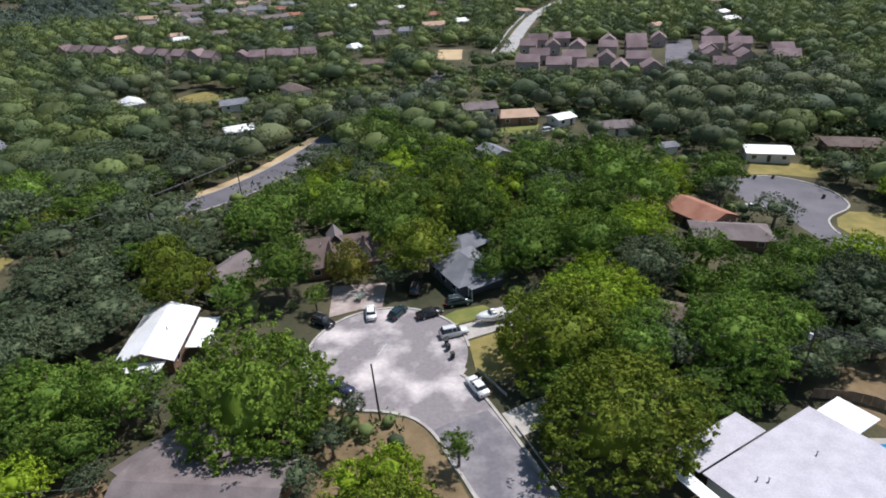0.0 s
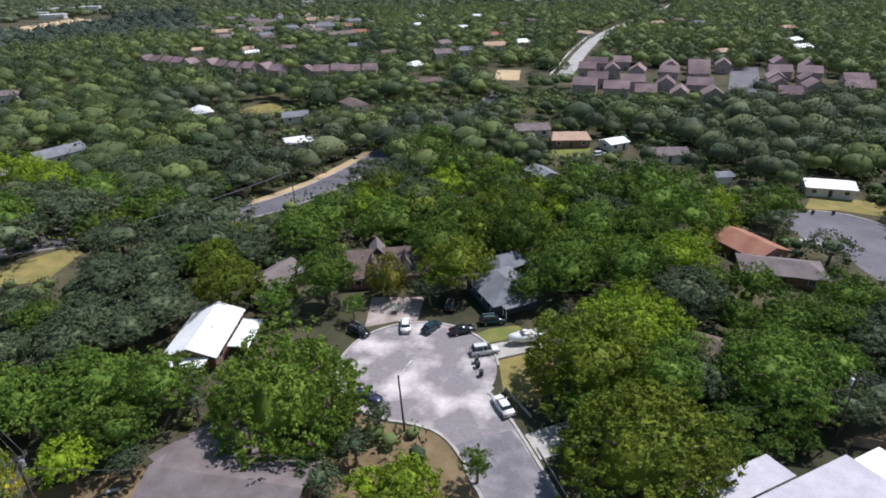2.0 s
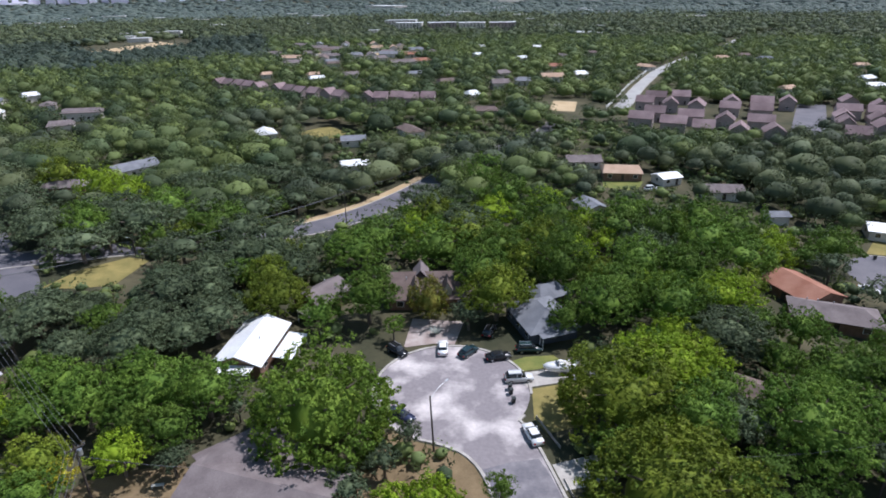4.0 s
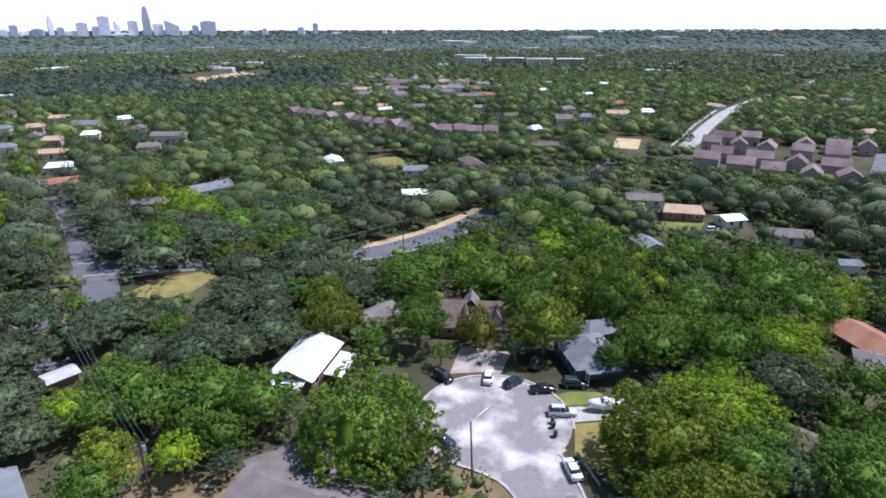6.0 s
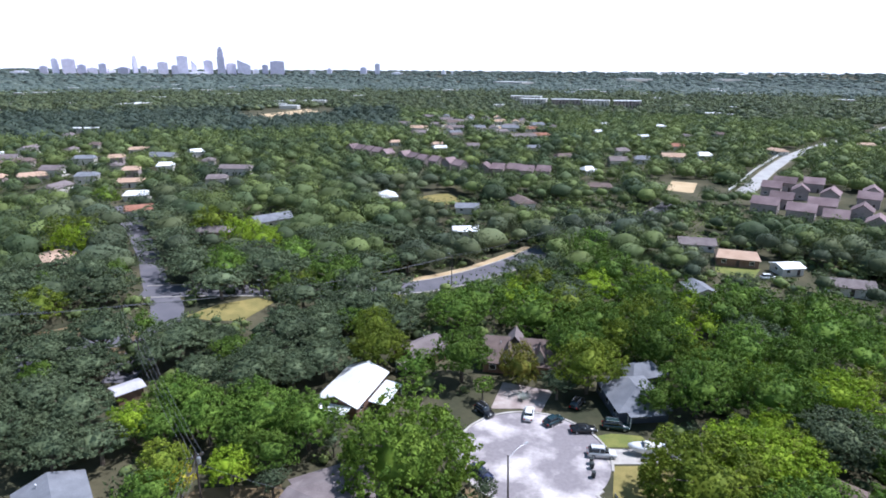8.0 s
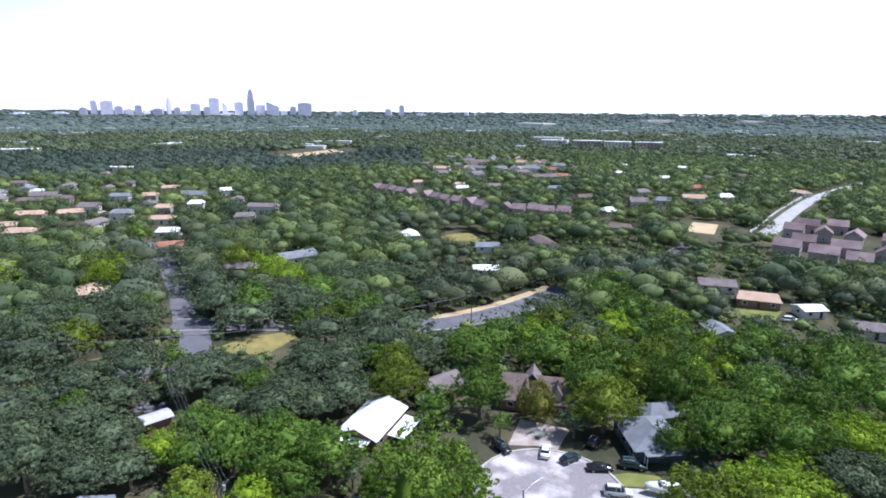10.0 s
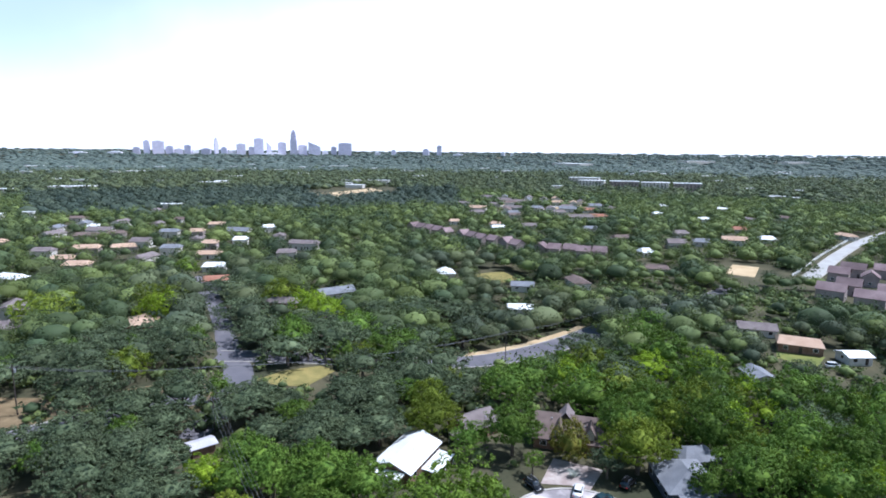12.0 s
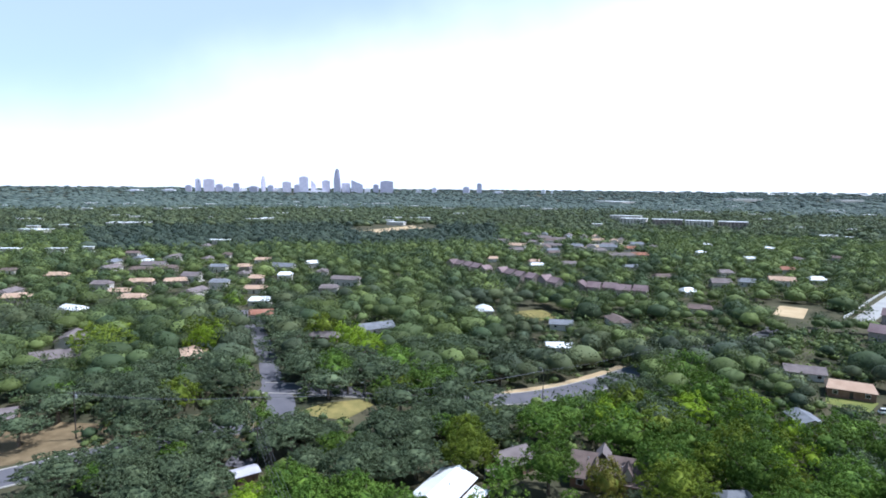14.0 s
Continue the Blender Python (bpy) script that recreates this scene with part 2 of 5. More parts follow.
def curve_points(pts, step=3.0):
    """Points of a smooth line through pts (x, y, ...), about step metres apart."""
    pts = [np.array(p, float) for p in pts]
    full = [2 * pts[0] - pts[1], *pts, 2 * pts[-1] - pts[-2]]
    out = []
    for a, b, c, d in zip(full, full[1:], full[2:], full[3:]):
        n = max(2, int(np.hypot(*(c - b)[:2]) / step))
        for t in np.arange(n) / n:
            out.append(0.5 * (2 * b + (c - a) * t + (2 * a - 5 * b + 4 * c - d) * t * t + (3 * b - a - 3 * c + d) * t ** 3))
    return out + [pts[-1]]


def ribbon(name, pts, mat, label, lift=0.06, kind="structure", kerb=True, category="road"):
    """A road along (x, y, width) that follows the ground, with kerbs."""
    line = curve_points(pts)
    left, right = [], []
    for i, p in enumerate(line):
        d = line[min(i + 1, len(line) - 1)] - line[max(i - 1, 0)]
        side = np.array([-d[1], d[0]]) / max(np.hypot(d[0], d[1]), 1e-6) * p[2] / 2
        left.append(p[:2] + side)
        right.append(p[:2] - side)
    verts, faces = [], []
    for a, b in zip(left, right):
        for s in (0, 0.5, 1):
            q = a + (b - a) * s
            verts.append((q[0], q[1], height(*q) + lift))
    for i in range(len(line) - 1):
        for k in (0, 1):
            faces.append((3 * i + k, 3 * i + k + 3, 3 * i + k + 4, 3 * i + k + 1))
    road = tagged(mesh(name, verts, faces, mat), label, category, kind=kind)
    if kerb:
        for edge, sign in ((left, 1), (right, -1)):
            kerb_line(edge, sign, road)
    return road


def kerb_line(edge, sign, road, width=0.45):
    """A raised concrete kerb on the outside of an edge."""
    verts, faces = [], []
    for i, p in enumerate(edge):
        d = np.array(edge[min(i + 1, len(edge) - 1)]) - np.array(edge[max(i - 1, 0)])
        side = np.array([-d[1], d[0]]) / max(np.hypot(d[0], d[1]), 1e-6) * sign
        z = height(p[0], p[1])
        for off, up in ((0.0, 0.0), (0.02, 0.19), (width, 0.20), (width + 0.05, 0.0)):
            q = np.array(p[:2]) + side * off
            verts.append((q[0], q[1], z + up))
    for i in range(len(edge) - 1):
        for k in range(3):
            f = (4 * i + k, 4 * i + k + 1, 4 * i + k + 5, 4 * i + k + 4)
            faces.append(f if sign > 0 else f[::-1])
    return mesh("kerb", verts, faces, CONCRETE, road)


def plot(name, outline, mat, label, lift=0.04, category="lawn", kind="structure"):
    """A flat patch of lawn or paving that follows the ground."""
    bm = bmesh.new()
    bm.faces.new([bm.verts.new((x, y, 0)) for x, y in outline])
    bmesh.ops.triangulate(bm, faces=bm.faces[:])
    for _ in range(3):
        long_edges = [e for e in bm.edges if e.calc_length() > 6]
        if long_edges:
            bmesh.ops.subdivide_edges(bm, edges=long_edges, cuts=1)
            bmesh.ops.triangulate(bm, faces=bm.faces[:])
    for v in bm.verts:
        v.co.z = height(v.co.x, v.co.y) + lift
    bmesh.ops.recalc_face_normals(bm, faces=bm.faces[:])
    if sum(f.normal.z for f in bm.faces) < 0:
        bmesh.ops.reverse_faces(bm, faces=bm.faces[:])
    return tagged(part(name, bm, mat), label, category, kind=kind)


# the turning circle and its street
CIRCLE = [(-9.5 + 12.9 * math.cos(radians(a)), 75.2 + 12.9 * math.sin(radians(a))) for a in range(-28, 276, 8)]
FLARE = [(-5.8, 61.2), (-3.2, 59.2), (-1.2, 56.3), (0.8, 51.6), (3.3, 46.5), (18.0, 10.0)]
STREET_E = [(27.0, 10.0), (12.3, 46.8), (6.9, 59.9), (3.2, 67.8)]
court = plot("road_court", CIRCLE + FLARE + STREET_E, ASPHALT, "bleached grey asphalt turning circle with pale worn patches", 0.06, "road")
kerb_line(curve_points(CIRCLE + FLARE, 2.0)[8:], -1, court)
kerb_line(curve_points(STREET_E + CIRCLE[:2], 2.0), -1, court)
# darker sheet over the street: darker asphalt, plus tree shade painted into its tone
plot("street_surface", [(-2.4, 58.0), (-1.0, 56.0), (1.0, 51.6), (3.5, 46.5), (18.2, 10.0), (26.8, 10.0), (12.1, 46.8), (7.0, 59.0), (5.4, 61.6), (1.5, 60.2)], STREET, "worn asphalt street leading to a turning circle, mid-grey partly from painted tree shade", 0.068, "road")
ribbon("road_through", [(-128, 100, 10), (-100, 119, 10), (-80, 134, 10.5), (-66, 149.5, 11), (-57, 166, 11), (-48.5, 184.5, 11), (-38, 208, 10), (-22, 238, 10), (-3, 268, 10), (5, 300, 9)], ROAD, "grey asphalt through road with pale kerbs")
ribbon("road_west", [(-92, 62, 6), (-98, 74, 7), (-110, 92, 8), (-132, 108, 7), (-160, 130, 7), (-200, 158, 8), (-238, 180, 14)], ROAD, "shaded grey asphalt side street between oaks", 0.09, kerb=False)
ribbon("road_corner", [(-165, -30, 9), (-144, 8, 9), (-132, 30.5, 9), (-126.5, 42, 9), (-117, 60, 9), (-107, 78, 8)], ROAD, "grey asphalt street with a pale verge", 0.1)
ECIRCLE = [(91 + 13.5 * math.cos(radians(a)), 141 + 14.5 * math.sin(radians(a))) for a in range(-40, 250, 10)]
ecourt = plot("road_court_east", ECIRCLE + [(83, 121), (83.5, 112), (92, 98), (130, 60), (140, 66), (101, 104), (90, 114), (91, 122), (94, 127)], ROAD, "mauve-grey asphalt turning circle with a pale kerb", 0.06, "road")
kerb_line(curve_points([(140, 66), (101, 104), (90, 114), (90.5, 122), (94, 127), (100, 131)] + ECIRCLE[1:16], 2.0), -1, ecourt)
ribbon("road_far", [(38, 335, 8), (44, 360, 8), (60, 430, 7.5), (82, 510, 8), (108, 580, 9), (140, 650, 9), (178, 720, 10), (240, 880, 11), (330, 1050, 11)], PALE_ROAD, "pale concrete road climbing between trees", 0.15)
plot("parking_lot", [(109, 285), (124, 283), (153, 365), (140, 370)], ROAD, "grey asphalt parking lot between townhouses", 0.1, "parking lot")
ribbon("verge_through", [(-86, 139, 3.0), (-73, 153.8, 3.2), (-63.8, 169.8, 3.6), (-55.4, 188.2, 3.6), (-45.2, 211, 3)], SAND, "pale dry verge beside the through road", 0.05, kerb=False, category="verge")
plot("sand_lot", [(0, 330), (14, 328), (16, 360), (2, 362)], SAND, "bare sandy lot beside the road", 0.1, "ground")
plot("dry_field", [(-560, 650), (-500, 615), (-515, 765), (-575, 815)], SAND, "dry tan field among far trees", 0.3, "field")
plot("front_lawn", [(-17, 63.6), (-13.5, 62.0), (-9, 61.3), (-5.5, 60.5), (-3.4, 58.6), (-1.5, 55.6), (0.4, 51.0), (2.5, 46), (-4, 42), (-16, 46), (-20, 56)], DRY_LAWN, "dry tan front lawn beside the street")
plot("grass_island", [(-1.6, 84.2), (0.6, 82.0), (4.6, 83.6), (8.6, 86.6), (7.0, 88.4), (2.0, 87.0)], GREEN_LAWN, "small green lawn strip with a pale edge")
plot("boat_drive", [(2.8, 77.8), (1.0, 81.6), (5.0, 83.2), (13, 87), (15, 83), (9.5, 80.8)], CONCRETE, "pale concrete driveway under a boat", 0.07, "driveway")
plot("side_lawn", [(3.6, 77.6), (9.6, 80.4), (14, 80), (12, 70), (6.4, 67), (4.4, 70)], YELLOW_LAWN, "yellowed side lawn with a low wall")
plot("north_drive", [(-20.6, 86.0), (-15.4, 88.3), (-11.4, 88.7), (-11.0, 97.5), (-21.5, 97.0)], PAVERS, "paved driveway to a brown house, its brown partly painted tree shade", 0.07, "driveway")
plot("east_drive", [(7.3, 60.8), (9.2, 56.4), (15, 59.0), (13.4, 64.0)], CONCRETE, "white concrete driveway in dappled shade", 0.07, "driveway")
plot("wedge_lawn", [(100.5, 130), (95, 126), (92, 121), (92, 115), (102, 105), (135, 75), (150, 120)], YELLOW_LAWN, "yellow lawn inside the kerb of a street bend")
plot("east_lawn", [(88, 157), (97, 157), (108, 153), (112, 162), (96, 170)], YELLOW_LAWN, "yellow-green lawn before a white-roofed house")
plot("tan_house_lawn", [(22, 196), (33, 193), (36, 204), (22, 207)], GREEN_LAWN, "green lawn before a tan-roofed house")
plot("verge_lawn", [(-104, 91.5), (-96, 93.5), (-90, 97), (-92, 112), (-98, 112), (-103, 102)], YELLOW_LAWN, "sunlit yellow verge beside the street", 0.05)
plot("back_yard", [(-57, 38), (-40, 36), (-39, 48), (-44, 52), (-55, 46)], DRY_LAWN, "bare brown back yard with dry leaves")
plot("red_yard", [(-154, 24), (-141, 29), (-131.5, 45), (-124.5, 58), (-126, 66), (-142, 58), (-166, 48)], DRY_LAWN, "reddish bare yard beside the street", 0.05)
plot("corner_yard", [(-98, 74), (-104, 84), (-118, 84), (-128, 70), (-115, 60)], DRY_LAWN, "dry brown corner yard under oaks", 0.05)
plot("east_yard", [(53, 60), (58, 55), (68, 59), (70, 70), (60, 69)], DRY_LAWN, "bare brown yard behind a hedge")
plot("mid_lawn", [(-92, 262), (-104, 246), (-120, 258), (-108, 276)], YELLOW_LAWN, "pale yellow lawn between distant oaks", 0.05)


# ---- houses ----
def box(bm, x0, x1, y0, y1, z0, z1):
    v = [bm.verts.new(p) for p in ((x0, y0, z0), (x1, y0, z0), (x1, y1, z0), (x0, y1, z0), (x0, y0, z1), (x1, y0, z1), (x1, y1, z1), (x0, y1, z1))]
    for f in ((3, 2, 1, 0), (4, 5, 6, 7), (0, 1, 5, 4), (1, 2, 6, 5), (2, 3, 7, 6), (3, 0, 4, 7)):
        bm.faces.new([v[i] for i in f])


def boxed(*sizes):
    bm = bmesh.new()
    for s in sizes:
        box(bm, *s)
    return bm


def roof_mesh(L, W, eave, rise, hip, over=0.5, thick=0.16):
    """A gable (hip 0) or hipped roof with thickness; the ridge runs along x."""
    a, b = L / 2 + over, W / 2 + over
    low = eave - rise * over / (W / 2)
    r = max(a - hip, 0.05)
    bm = bmesh.new()
    top = [bm.verts.new(p) for p in ((-a, -b, low), (a, -b, low), (a, b, low), (-a, b, low), (-r, 0, eave + rise), (r, 0, eave + rise))]
    under = [bm.verts.new((v.co.x, v.co.y, v.co.z - thick)) for v in top]
    for f in ((0, 1, 5, 4), (2, 3, 4, 5), (1, 2, 5), (3, 0, 4)):
        if len(f) == 4 or hip > 0.1:
            bm.faces.new([top[i] for i in f])
            bm.faces.new([under[i] for i in reversed(f)])
    for i, j in ((0, 1), (2, 3)) if hip <= 0.1 else ((0, 1), (1, 2), (2, 3), (3, 0)):
        bm.faces.new([top[j], top[i], under[i], under[j]])
    if hip <= 0.1:
        for i, j in ((1, 5), (5, 2), (3, 4), (4, 0)):
            bm.faces.new([top[j], top[i], under[i], under[j]])
    bmesh.ops.recalc_face_normals(bm, faces=bm.faces[:])
    return bm


def wall_mesh(L, W, eave, rise, hip):
    """Walls with gable ends where the roof is not hipped."""
    bm = bmesh.new()
    a, b = L / 2, W / 2
    low = [bm.verts.new(p) for p in ((-a, -b, -1.0), (a, -b, -1.0), (a, b, -1.0), (-a, b, -1.0))]
    up = [bm.verts.new((v.co.x, v.co.y, eave - 0.12)) for v in low]
    for i in range(4):
        j = (i + 1) % 4
        if hip <= 0.1 and i in (1, 3):
            tip = bm.verts.new((up[i].co.x, 0, eave + rise - 0.2))
            bm.faces.new([low[i], low[j], up[j], tip, up[i]])
        else:
            bm.faces.new([low[i], low[j], up[j], up[i]])
    bm.faces.new(low[::-1])
    return bm


def window(parent, x, y, z, w, h, along, frame_mat=None):
    """A window in a wall face: along is 'x' on the long fronts and 'y' on the gable ends."""
    out = 0.06 if (y if along == "x" else x) > 0 else -0.06
    def slab(half_w, half_h, d0, d1):
        lo, hi = sorted((d0 * out / 0.06, d1 * out / 0.06))
        if along == "x":
            return boxed((x - half_w, x + half_w, y + lo, y + hi, z - half_h, z + half_h))
        return boxed((x + lo, x + hi, y - half_w, y + half_w, z - half_h, z + half_h))
    w_ob = part("window", slab(w / 2 + 0.09, h / 2 + 0.09, -0.05, 0.05), frame_mat or TRIM, parent)
    part("pane", slab(w / 2, h / 2, 0.03, 0.075), GLASS, w_ob)
    return w_ob


HOUSES = []  # x, y, half length, eaves, whether trees hiding it from the camera are left out


def house(label, x, y, L, W, turn, roof, wall, eave=2.8, rise=1.9, hip=0.0, name="house", windows=True, chimney=None, group="houses of the neighbourhood", vents=0, clear=True):
    h = thing(name, label, "house", pose(x, y, height(x, y) + 0.15, 0, 0, turn), group)
    HOUSES.append((x, y, L / 2, eave, clear))
    part("wall", wall_mesh(L, W, eave, rise, hip), wall, h)
    top = part("roof", roof_mesh(L, W, eave, rise, hip), roof, h)
    if windows:
        n = max(2, int(L / 4))
        for side in (-1, 1):
            for i in range(n):
                cx = (i + 0.5) / n * L - L / 2
                if side == -1 and i == n // 2:
                    part("door", boxed((cx - 0.5, cx + 0.5, -W / 2 - 0.07, -W / 2 + 0.02, 0, 2.1)), DARK_WOOD, h)
                else:
                    window(h, cx, side * W / 2, 1.55, 1.3, 1.1, "x")
            window(h, side * L / 2, 0, 1.6, 1.2, 1.0, "y")
    if chimney:
        cx, cy = chimney
        part("chimney", boxed((cx - 0.45, cx + 0.45, cy - 0.35, cy + 0.35, eave, eave + rise + 0.9), (cx - 0.52, cx + 0.52, cy - 0.42, cy + 0.42, eave + rise + 0.9, eave + rise + 1.0)), BRICK, top)
    rng = random.Random(int(x * 7 + y))
    for i in range(vents):
        vx, vy = rng.uniform(-0.35, 0.35) * L, rng.choice((-1, 1)) * rng.uniform(0.12, 0.36) * W
        vz = eave + rise * (1 - abs(vy) / (W / 2))
        bm = bmesh.new()
        bmesh.ops.create_cone(bm, cap_ends=True, segments=8, radius1=0.09, radius2=0.09, depth=0.7, matrix=Matrix.Translation((vx, vy, vz + 0.2)))
        bmesh.ops.create_cone(bm, cap_ends=True, segments=8, radius1=0.16, radius2=0.04, depth=0.12, matrix=Matrix.Translation((vx, vy, vz + 0.6)))
        part("vent_pipe", bm, METAL, top)
    return h


def shed_roof(parent, x0, x1, y0, y1, z_a, z_b, mat, name="porch_roof", posts=True):
    """A lean-to roof falling along y from z_a to z_b, with posts on its low side."""
    bm = bmesh.new()
    v = [bm.verts.new(p) for p in ((x0, y0, z_a), (x1, y0, z_a), (x1, y1, z_b), (x0, y1, z_b))]
    u = [bm.verts.new((w.co.x, w.co.y, w.co.z - 0.14)) for w in v]
    bm.faces.new(v)
    bm.faces.new(u[::-1])
    for i in range(4):
        bm.faces.new([v[(i + 1) % 4], v[i], u[i], u[(i + 1) % 4]])
    bmesh.ops.recalc_face_normals(bm, faces=bm.faces[:])
    roof = part(name, bm, mat, parent)
    if posts:
        inset = 0.2 if y1 > y0 else -0.2
        for px in (x0 + 0.2, (x0 + x1) / 2, x1 - 0.2):
            part("post", boxed((px - 0.06, px + 0.06, y1 - inset - 0.06, y1 - inset + 0.06, -0.5, z_b - 0.1)), TRIM, parent)
    return roof


# white-roofed house; ridge runs away from the court
h = house("house with a white metal gable roof and dark brick gable", -46.6, 78.3, 13.6, 8.2, 94, WHITE_ROOF, BRICK, 2.8, 1.6, vents=1)
shed_roof(h, -3.4, 5.0, -4.9, -8.4, 2.15, 1.85, WHITE_ROOF, "carport_roof")
shed_roof(h, -9.6, -6.9, -3.2, 3.4, 2.5, 2.3, WHITE_ROOF, "porch_roof")
# brown house to its north
h = house("small brick house with a brown shingle roof", -41.6, 99.4, 9.5, 7.4, 67, TAUPE_ROOF, BRICK, 2.8, 2.0, vents=2)
shed_roof(h, -8.5, -3.8, -4.6, -1.0, 2.3, 2.8, TAUPE_ROOF)
# broad brown house with steep gables
h = house("broad brick house with a dark brown roof and front gables", -20.0, 107.5, 17.0, 12.4, 12.5, BROWN_ROOF, BRICK, 2.9, 3.2, vents=2)
for gx, gy in ((-3.2, -3.9), (3.6, -3.9)):
    bm = roof_mesh(3.6, 1.9, 4.6, 1.7, 0, 0.25, 0.12)
    bm.transform(pose(gx, gy, 0, 0, 0, 90))
    part("dormer_roof", bm, BROWN_ROOF, h)
    bm = wall_mesh(3.4, 1.7, 4.6, 1.6, 0)
    bm.transform(pose(gx, gy, 0, 0, 0, 90))
    part("dormer", bm, SIDING, h)
bm = roof_mesh(5.0, 3.0, 5.3, 1.8, 0, 0.25, 0.12)
bm.transform(pose(-2.0, 1.0, 0, 0, 0, 90))
part("rear_gable_roof", bm, TAUPE_ROOF, h)
# grey hipped house by the cars
h = house("dark-sided house with a grey hipped shingle roof and white posts", 4.2, 98.2, 12.0, 9.6, 118, GREY_ROOF, DARK_SIDING, 2.9, 2.1, 4.6, vents=2)
shed_roof(h, -8.2, -5.4, -3.2, 3.6, 2.85, 2.7, GREY_ROOF, "porch_roof")
h = house("low rear wing with a grey shingle roof", 5.2, 109.5, 8.0, 6.0, 40, GREY_ROOF, DARK_SIDING, 2.7, 1.5, 2.4)
# taupe-roofed house at the south-west
h = house("large house with a worn taupe shingle roof", -29.0, 46.5, 19.0, 11.5, -6, TAUPE_ROOF, BRICK, 2.8, 1.8, vents=3)
bm = roof_mesh(13.0, 8.5, 2.95, 1.6, 0)
bm.transform(pose(-4.9, 6.0, 0, 0, 0, 56))
part("wing_roof", bm, TAUPE_ROOF, h)
bm = wall_mesh(12.6, 8.0, 2.95, 1.6, 0)
bm.transform(pose(-4.9, 6.0, 0, 0, 0, 56))
part("wing_wall", bm, BRICK, h)
# big flat white roof to the south-east
h = house("wide house with a very low white gravel roof", 42.0, 44.4, 19.5, 16.0, 29, WHITE_GRAVEL, SIDING, 3.1, 0.6, vents=6)
shed_roof(h, -10.7, 1.5, 8.65, 12.8, 3.3, 3.0, WHITE_GRAVEL, "patio_roof")
shed_roof(h, -13.2, -11.4, 0.0, 11.0, 3.1, 3.0, WHITE_ROOF, "awning", posts=False)
shed_roof(h, 10.4, 15.2, 2.4, 7.6, 3.25, 3.05, WHITE_ROOF, "patio_cover")
plot("pool_deck", [(49.5, 54.4), (60, 53.8), (61, 41), (51, 42)], CONCRETE, "pale concrete deck around a pool", 0.05, "paving")
plot("pool", [(52.2, 53.2), (58, 52.8), (59, 44), (53, 43.6)], WATER, "bright blue swimming pool water", 0.12, "pool")
# eastern houses
house("house with a red-brown gable roof", 60.0, 123.2, 12.5, 9.5, -62, RED_ROOF, BRICK, 2.9, 1.7)
house("low house with a taupe hipped roof and small vents", 62.2, 112.0, 15.5, 8.0, -12, TAUPE_ROOF, BRICK, 2.8, 1.5, 3.5, vents=3)
house("low house with a white metal roof", 99.5, 169.8, 12.5, 8.0, -12, WHITE_ROOF, SIDING, 2.9, 1.0)
house("house with a tan-red roof and pale ridge", 28.6, 208.2, 13.0, 9.5, 3, TAN_ROOF, BRICK, 2.9, 1.6, 1.0)
house("house with a grey-brown roof", 15.5, 221.0, 12.5, 8.0, 10, TAUPE_ROOF, SIDING, 2.8, 1.6)
house("small house with a white roof", 43.5, 203.5, 7.5, 6.5, 30, WHITE_ROOF, SIDING, 2.7, 0.9)
house("house with a grey-tan roof", 59.0, 193.0, 12.0, 8.0, 4, TAUPE_ROOF, SIDING, 2.8, 1.4)
house("shed with a pale blue metal roof", 70.5, 174.5, 5.5, 4.5, 10, GREY_ROOF, SIDING, 2.5, 0.7, name="shed", windows=False)
house("small pale house with a grey roof", 16.6, 170.5, 9.0, 6.5, -63, GREY_ROOF, SIDING, 2.7, 1.2)
house("long house with a brown roof under trees", 128, 172, 17, 9, -14, BROWN_ROOF, BRICK, 2.8, 1.5, 3)
house("house with a reddish brown roof half under trees", 38.0, 80.5, 7.0, 6, -25, BROWN_ROOF, BRICK, 2.6, 1.2, clear=False)
# western houses
house("house with a blue-grey shingle roof", -68.5, 33.0, 11.0, 8.5, -30, GREY_ROOF, SIDING, 2.8, 1.5, vents=3)
house("small shed with a pale flat roof", -85.2, 59.4, 4.6, 3.4, 68, WHITE_GRAVEL, BRICK, 2.4, 0.4, name="shed", windows=False)
house("house with a tan flat-pitched roof and brick wall", -176, 108, 14.0, 10.0, -48, TAN_ROOF, BRICK, 2.8, 1.0)
house("house with a mauve-grey cross-gabled roof", -216, 82, 17, 10, 60, TAUPE_ROOF, SIDING, 2.9, 1.9)
house("house with a grey-brown gable roof", -240, 98, 14, 9, 140, TAUPE_ROOF, SIDING, 2.9, 1.9)
house("brown brick house with a pale roof", -168, 42, 14, 9, 60, TAUPE_ROOF, BRICK, 2.8, 1.5)
house("house with a white-grey gable roof", -150, 184, 16, 8, 62, GREY_ROOF, SIDING, 3.2, 1.9)
house("house with a brown hipped roof", -158, 160, 14, 8.5, 22, TAUPE_ROOF, BRICK, 2.8, 1.4, 3)
house("pale house with a silver roof", -74.5, 215.5, 10.5, 8.5, 30, WHITE_ROOF, SIDING, 2.8, 1.2)
house("house with a grey roof", -85, 246, 10.5, 8, 20, GREY_ROOF, SIDING, 2.8, 1.4)
house("house with a bright red roof and white wall", -207, 168, 10.5, 9, 45, RED_ROOF, SIDING, 4.8, 1.5)
